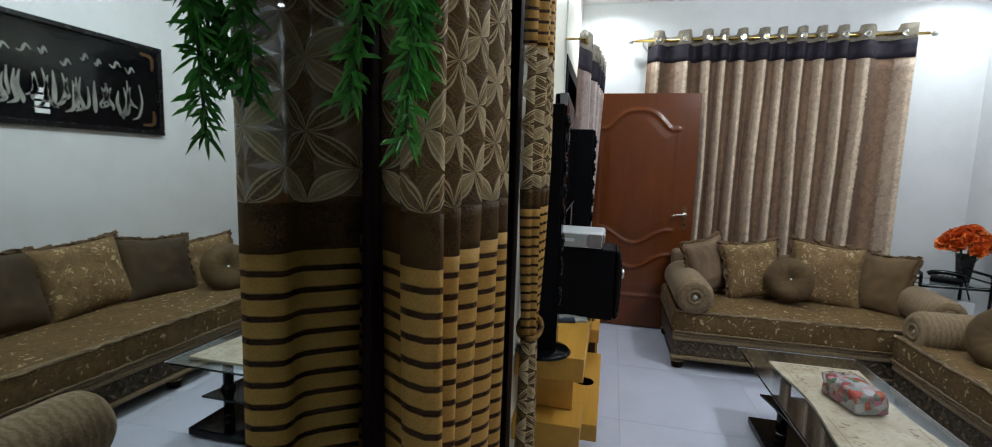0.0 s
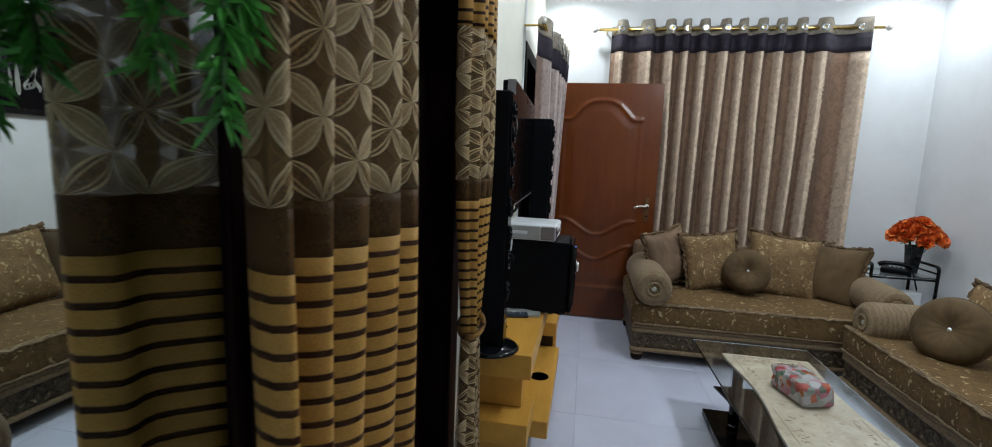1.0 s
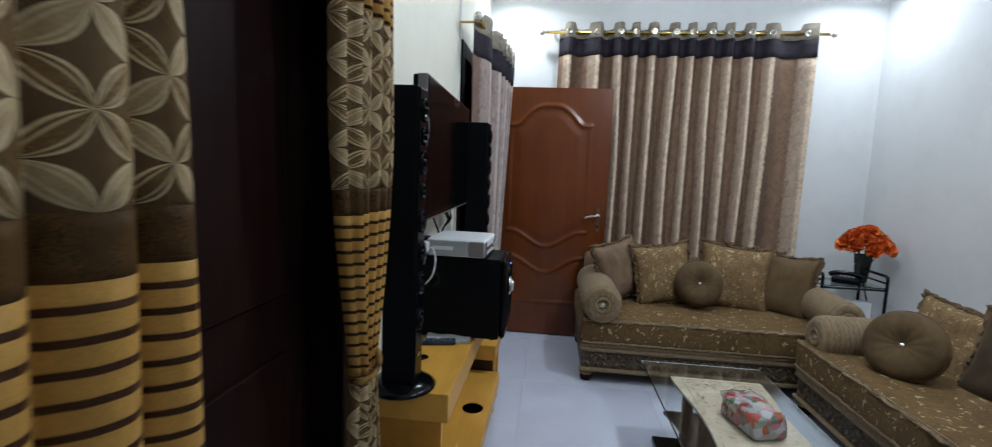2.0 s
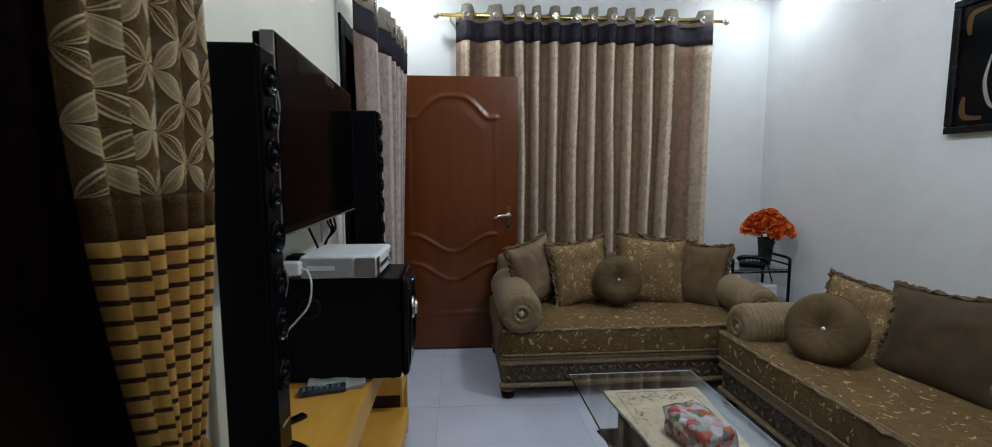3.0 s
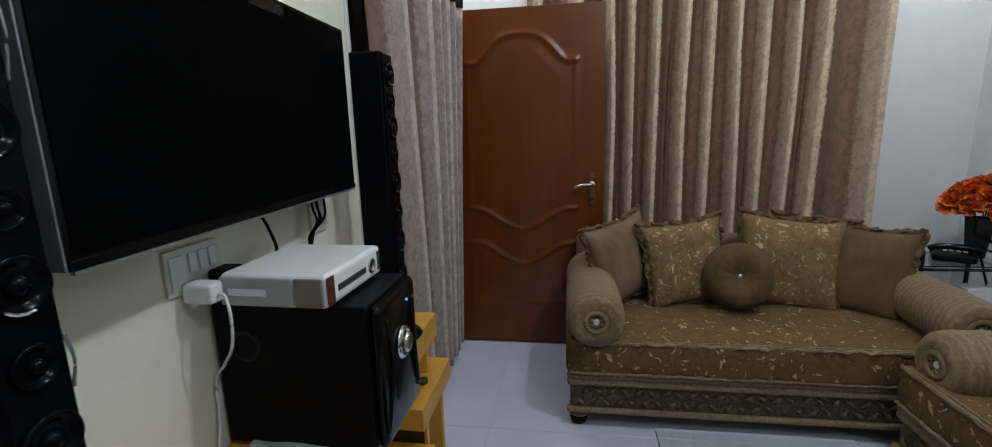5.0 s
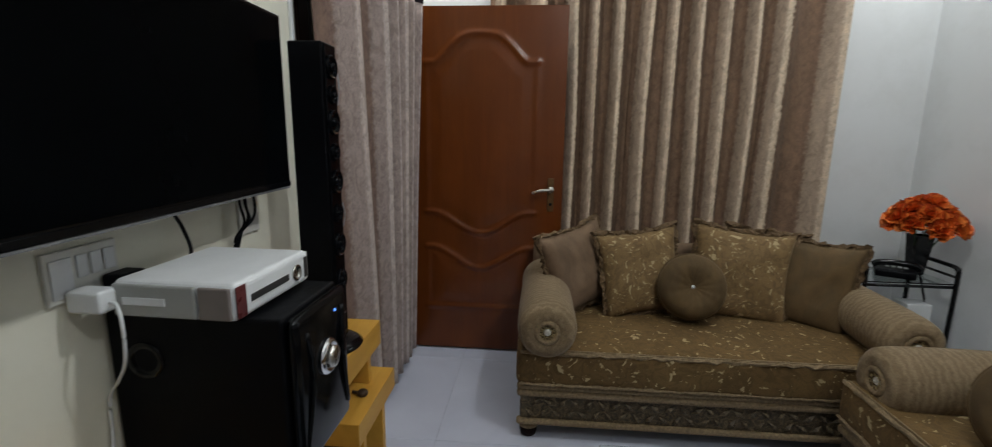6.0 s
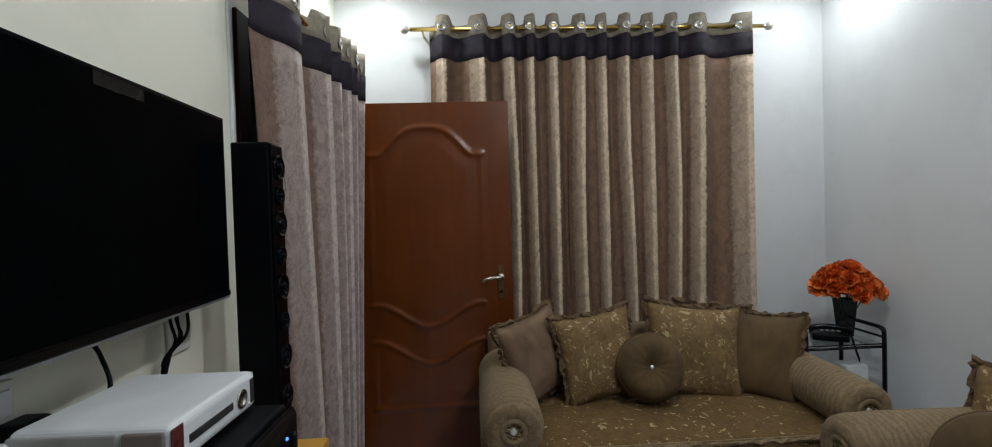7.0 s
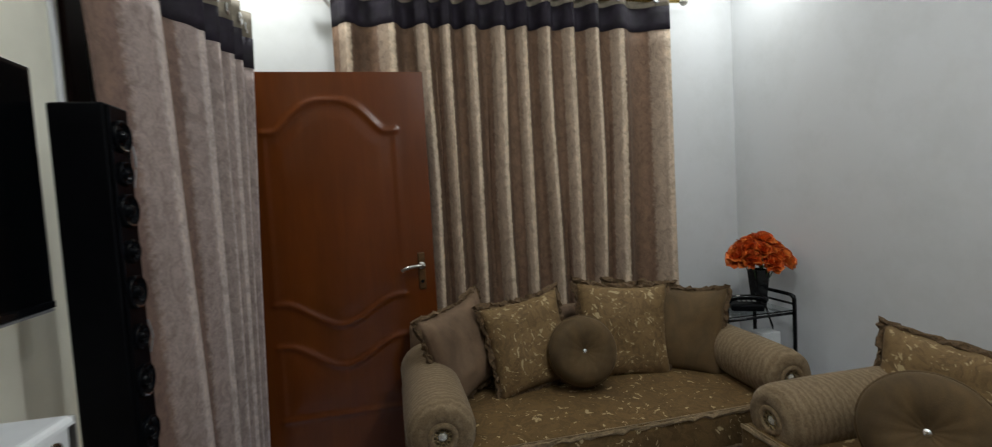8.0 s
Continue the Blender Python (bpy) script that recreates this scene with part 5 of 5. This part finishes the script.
def bloom(r, seed):
    """A rose-like bloom of curled petals facing +z."""
    rnd = random.Random(seed)
    bm = bmesh.new()
    for ringno, (n, tilt, size, lift) in enumerate(((7, 72, 1.0, 0.0), (6, 50, 0.85, 0.12), (5, 28, 0.65, 0.22), (3, 10, 0.45, 0.3))):
        for k in range(n):
            a = 2 * math.pi * (k + 0.5 * ringno) / n + rnd.uniform(-0.2, 0.2)
            tl = radians(tilt + rnd.uniform(-9, 9))
            rot = Matrix.Rotation(a, 4, "Z") @ Matrix.Rotation(tl, 4, "Y")
            L, Wd = r * size * rnd.uniform(0.9, 1.15), r * size * 0.62
            g = []
            for i in range(5):
                t = i / 4
                wdt = Wd * (0.35 + 1.1 * t - 0.55 * t * t * t)
                row = []
                for j in range(4):
                    s = -1 + 2 * j / 3
                    cup = 0.25 * r * size * (s * s) * t - 0.3 * r * size * t ** 3
                    p = rot @ Vector((cup + rnd.uniform(-1, 1) * 0.03 * r, s * wdt, L * t))
                    row.append(bm.verts.new(p + Vector((0, 0, lift * r * 0.5))))
                g.append(row)
            for i in range(4):
                for j in range(3):
                    bm.faces.new((g[i][j], g[i][j + 1], g[i + 1][j + 1], g[i + 1][j]))
    return bm


rf = random.Random(11)
heads = []
for k in range(19):
    a = 2.4 * k
    rr = 0.125 * math.sqrt((k + 0.3) / 19)
    zz = 0.4 - 1.0 * rr * rr / 0.125 * 0.95 + rf.uniform(-0.025, 0.03)
    heads.append((rr * math.cos(a), rr * math.sin(a), zz))
blooms = [mesh_of("bloom", bloom(0.064, s), PETAL, True) for s in range(4)]
for k, (x, y, z) in enumerate(heads):
    f = new("bloom", blooms[k % 4])
    f.parent = fv
    d = Vector((x * 1.6, y * 1.6, 0.11))
    f.matrix_basis = Matrix.Translation((x, y, z - 0.03)) @ d.to_track_quat("Z", "Y").to_matrix().to_4x4() @ Matrix.Scale(rf.uniform(0.85, 1.12), 4)
    tagged(f, "orange fabric bloom")
    if k % 2 == 0:
        part("stem", tube([(x * 0.2, y * 0.2, 0.1), (x * 0.9, y * 0.9, z - 0.02)], 0.003, steps=5), STEM, fv)
bm = bmesh.new()
for k in range(26):
    a, e = rf.uniform(0, 6.28), rf.uniform(-0.25, 0.5)
    d = Vector((math.cos(a) * math.cos(e), math.sin(a) * math.cos(e), math.sin(e)))
    o = Vector((0, 0, 0.235)) + d * 0.05
    s = d.cross(Vector((0, 0, 1))).normalized() * 0.014
    p = [o, o + d * 0.04 + s, o + d * 0.085 - Vector((0, 0, 0.012)), o + d * 0.04 - s]
    bm.faces.new([bm.verts.new(q) for q in p])
part("leaves", bm, LEAF_A, fv, "dark green leaves")


# ---- hanging artificial plant ----
def hanging_plant(m):
    h = thing("hanging_plant", "hanging green artificial vine beside the mirror", "plant", m)
    rnd = random.Random(21)
    bm_leaf, n = bmesh.new(), 0
    for s in range(9):
        a = s * 2.4
        x0, y0 = 0.019 * math.cos(a), 0.019 * math.sin(a)
        length = rnd.uniform(0.55, 0.78) if s else 0.82
        pts = [(x0, y0, 0)] + [(x0 * (1 + 0.8 * k / 6) + rnd.uniform(-0.008, 0.008), y0 * (1 + 0.8 * k / 6) + rnd.uniform(-0.008, 0.008), -length * k / 6) for k in range(1, 7)]
        line = arc(pts, 6)
        part("stem", tube(line, 0.0022, steps=5), STEM, h, smooth=True)
        for i, p in enumerate(line[2:]):
            for q in range(14):
                b = rnd.uniform(0, 6.283)
                down = rnd.uniform(-1.3, 0.3)
                d = Vector((math.cos(b), math.sin(b), down)).normalized()
                L = rnd.uniform(0.016, 0.037)
                w = d.cross(Vector((0, 0, 1))).normalized() * L * 0.1
                base = p + Vector((0, 0, rnd.uniform(-0.008, 0.008)))
                lift = Vector((0, 0, -0.35 * L))
                vs = [base, base + d * L * 0.35 + w, base + d * L * 0.75 + w * 0.7 + lift * 0.4, base + d * L + lift, base + d * L * 0.75 - w * 0.7 + lift * 0.4, base + d * L * 0.35 - w]
                mid = base + d * L * 0.5 + Vector((0, 0, -0.004)) + lift * 0.2
                vv = [bm_leaf.verts.new(c) for c in vs]
                c = bm_leaf.verts.new(mid)
                for e in range(6):
                    bm_leaf.faces.new((vv[e], vv[(e + 1) % 6], c))
    leaves = part("leaves", bm_leaf, LEAF_A, h, "narrow green plastic leaves")
    tagged(leaves, kind="stuff")
    part("hook", tube(arc([(0, 0, 0), (0, 0, 0.04), (-0.05, 0, 0.06), (-0.1, 0, 0.05)], 5), 0.003), BLACK_METAL, h)
    return h


hanging_plant(pose(-0.13, 0.385, 2.24))

# ---- framed calligraphy ----
pf = thing("framed_calligraphy", "wide black framed panel with silver lettering on the wall", "picture", pose(EAST - 0.002, 2.05, 1.885, 0, 0, 0))
PH = 0.33
part("panel", box(-0.02, -0.004, -0.93, 0.93, -PH + 0.03, PH - 0.03), BLACK_GLOSS, pf, "glossy black panel")
for y0, y1, z0, z1 in ((-0.97, 0.97, PH - 0.035, PH), (-0.97, 0.97, -PH, -PH + 0.035), (-0.97, -0.932, -PH + 0.0355, PH - 0.0355), (0.932, 0.97, -PH + 0.0355, PH - 0.0355)):
    part("frame", box(-0.035, 0, y0, y1, z0, z1, 0.005), BLACK_METAL, pf)
rl = random.Random(9)


def stroke(pts, fat, thin):
    """A flat pen stroke along pts, swelling in the middle, just proud of the panel."""
    bm = bmesh.new()
    line = arc([(0, y, z) for y, z in pts], 5)
    left, right = [], []
    for i, p in enumerate(line):
        d = (line[min(i + 1, len(line) - 1)] - line[max(i - 1, 0)]).normalized()
        w = thin + (fat - thin) * math.sin(math.pi * i / (len(line) - 1))
        side = Vector((0, -d.z, d.y)) * w
        left.append([bm.verts.new(p + side + Vector((o, 0, 0))) for o in (-0.0012, 0.0012)])
        right.append([bm.verts.new(p - side + Vector((o, 0, 0))) for o in (-0.0012, 0.0012)])
    for i in range(len(line) - 1):
        bm.faces.new((left[i][0], left[i + 1][0], right[i + 1][0], right[i][0]))
        bm.faces.new((left[i][1], right[i][1], right[i + 1][1], left[i + 1][1]))
        bm.faces.new((left[i][0], left[i][1], left[i + 1][1], left[i + 1][0]))
        bm.faces.new((right[i][0], right[i + 1][0], right[i + 1][1], right[i][1]))
    return bm


for k in range(46):
    y = -0.76 + 1.52 * k / 45 + rl.uniform(-0.012, 0.012)
    h, bend = rl.uniform(0.13, 0.27), rl.uniform(-0.035, 0.035)
    foot = rl.choice((-0.05, 0.045, 0.0))
    pts = [(y + bend * 0.3, h / 2), (y + bend, 0.0), (y, -h / 2 + 0.02), (y + foot, -h / 2 - 0.01)]
    ob = part("lettering", stroke(pts, rl.uniform(0.009, 0.016), 0.003), SILVER_PAINT, pf)
    ob.matrix_basis = pose(-0.0214, 0, -0.09 + rl.uniform(-0.03, 0.03))
for k in range(14):
    y = -0.72 + 1.44 * k / 13 + rl.uniform(-0.02, 0.02)
    w = rl.uniform(0.02, 0.045)
    pts = [(y - w, 0.02 * rl.uniform(-1, 1)), (y - w * 0.3, -0.022), (y + w * 0.3, 0.02), (y + w, -0.01)]
    ob = part("lettering", stroke(pts, 0.008, 0.003), SILVER_PAINT, pf)
    ob.matrix_basis = pose(-0.0214, 0, 0.12 + rl.uniform(-0.03, 0.03))
for sy in (-1, 1):
    for sz in (-1, 1):
        part("corner_ornament", stroke([(sy * 0.89, sz * 0.15), (sy * 0.895, sz * 0.2), (sy * 0.88, sz * 0.25), (sy * 0.8, sz * 0.262)], 0.014, 0.008), BRASS_DULL, pf, "dull gold corner ornament").location.x = -0.0214
for k in range(4):
    part("sticker_bar", box(-0.0226, -0.0202, 0.1, 0.18, -0.25 + 0.042 * k, -0.222 + 0.042 * k), WHITE_PLASTIC, pf, "small white sticker bar")
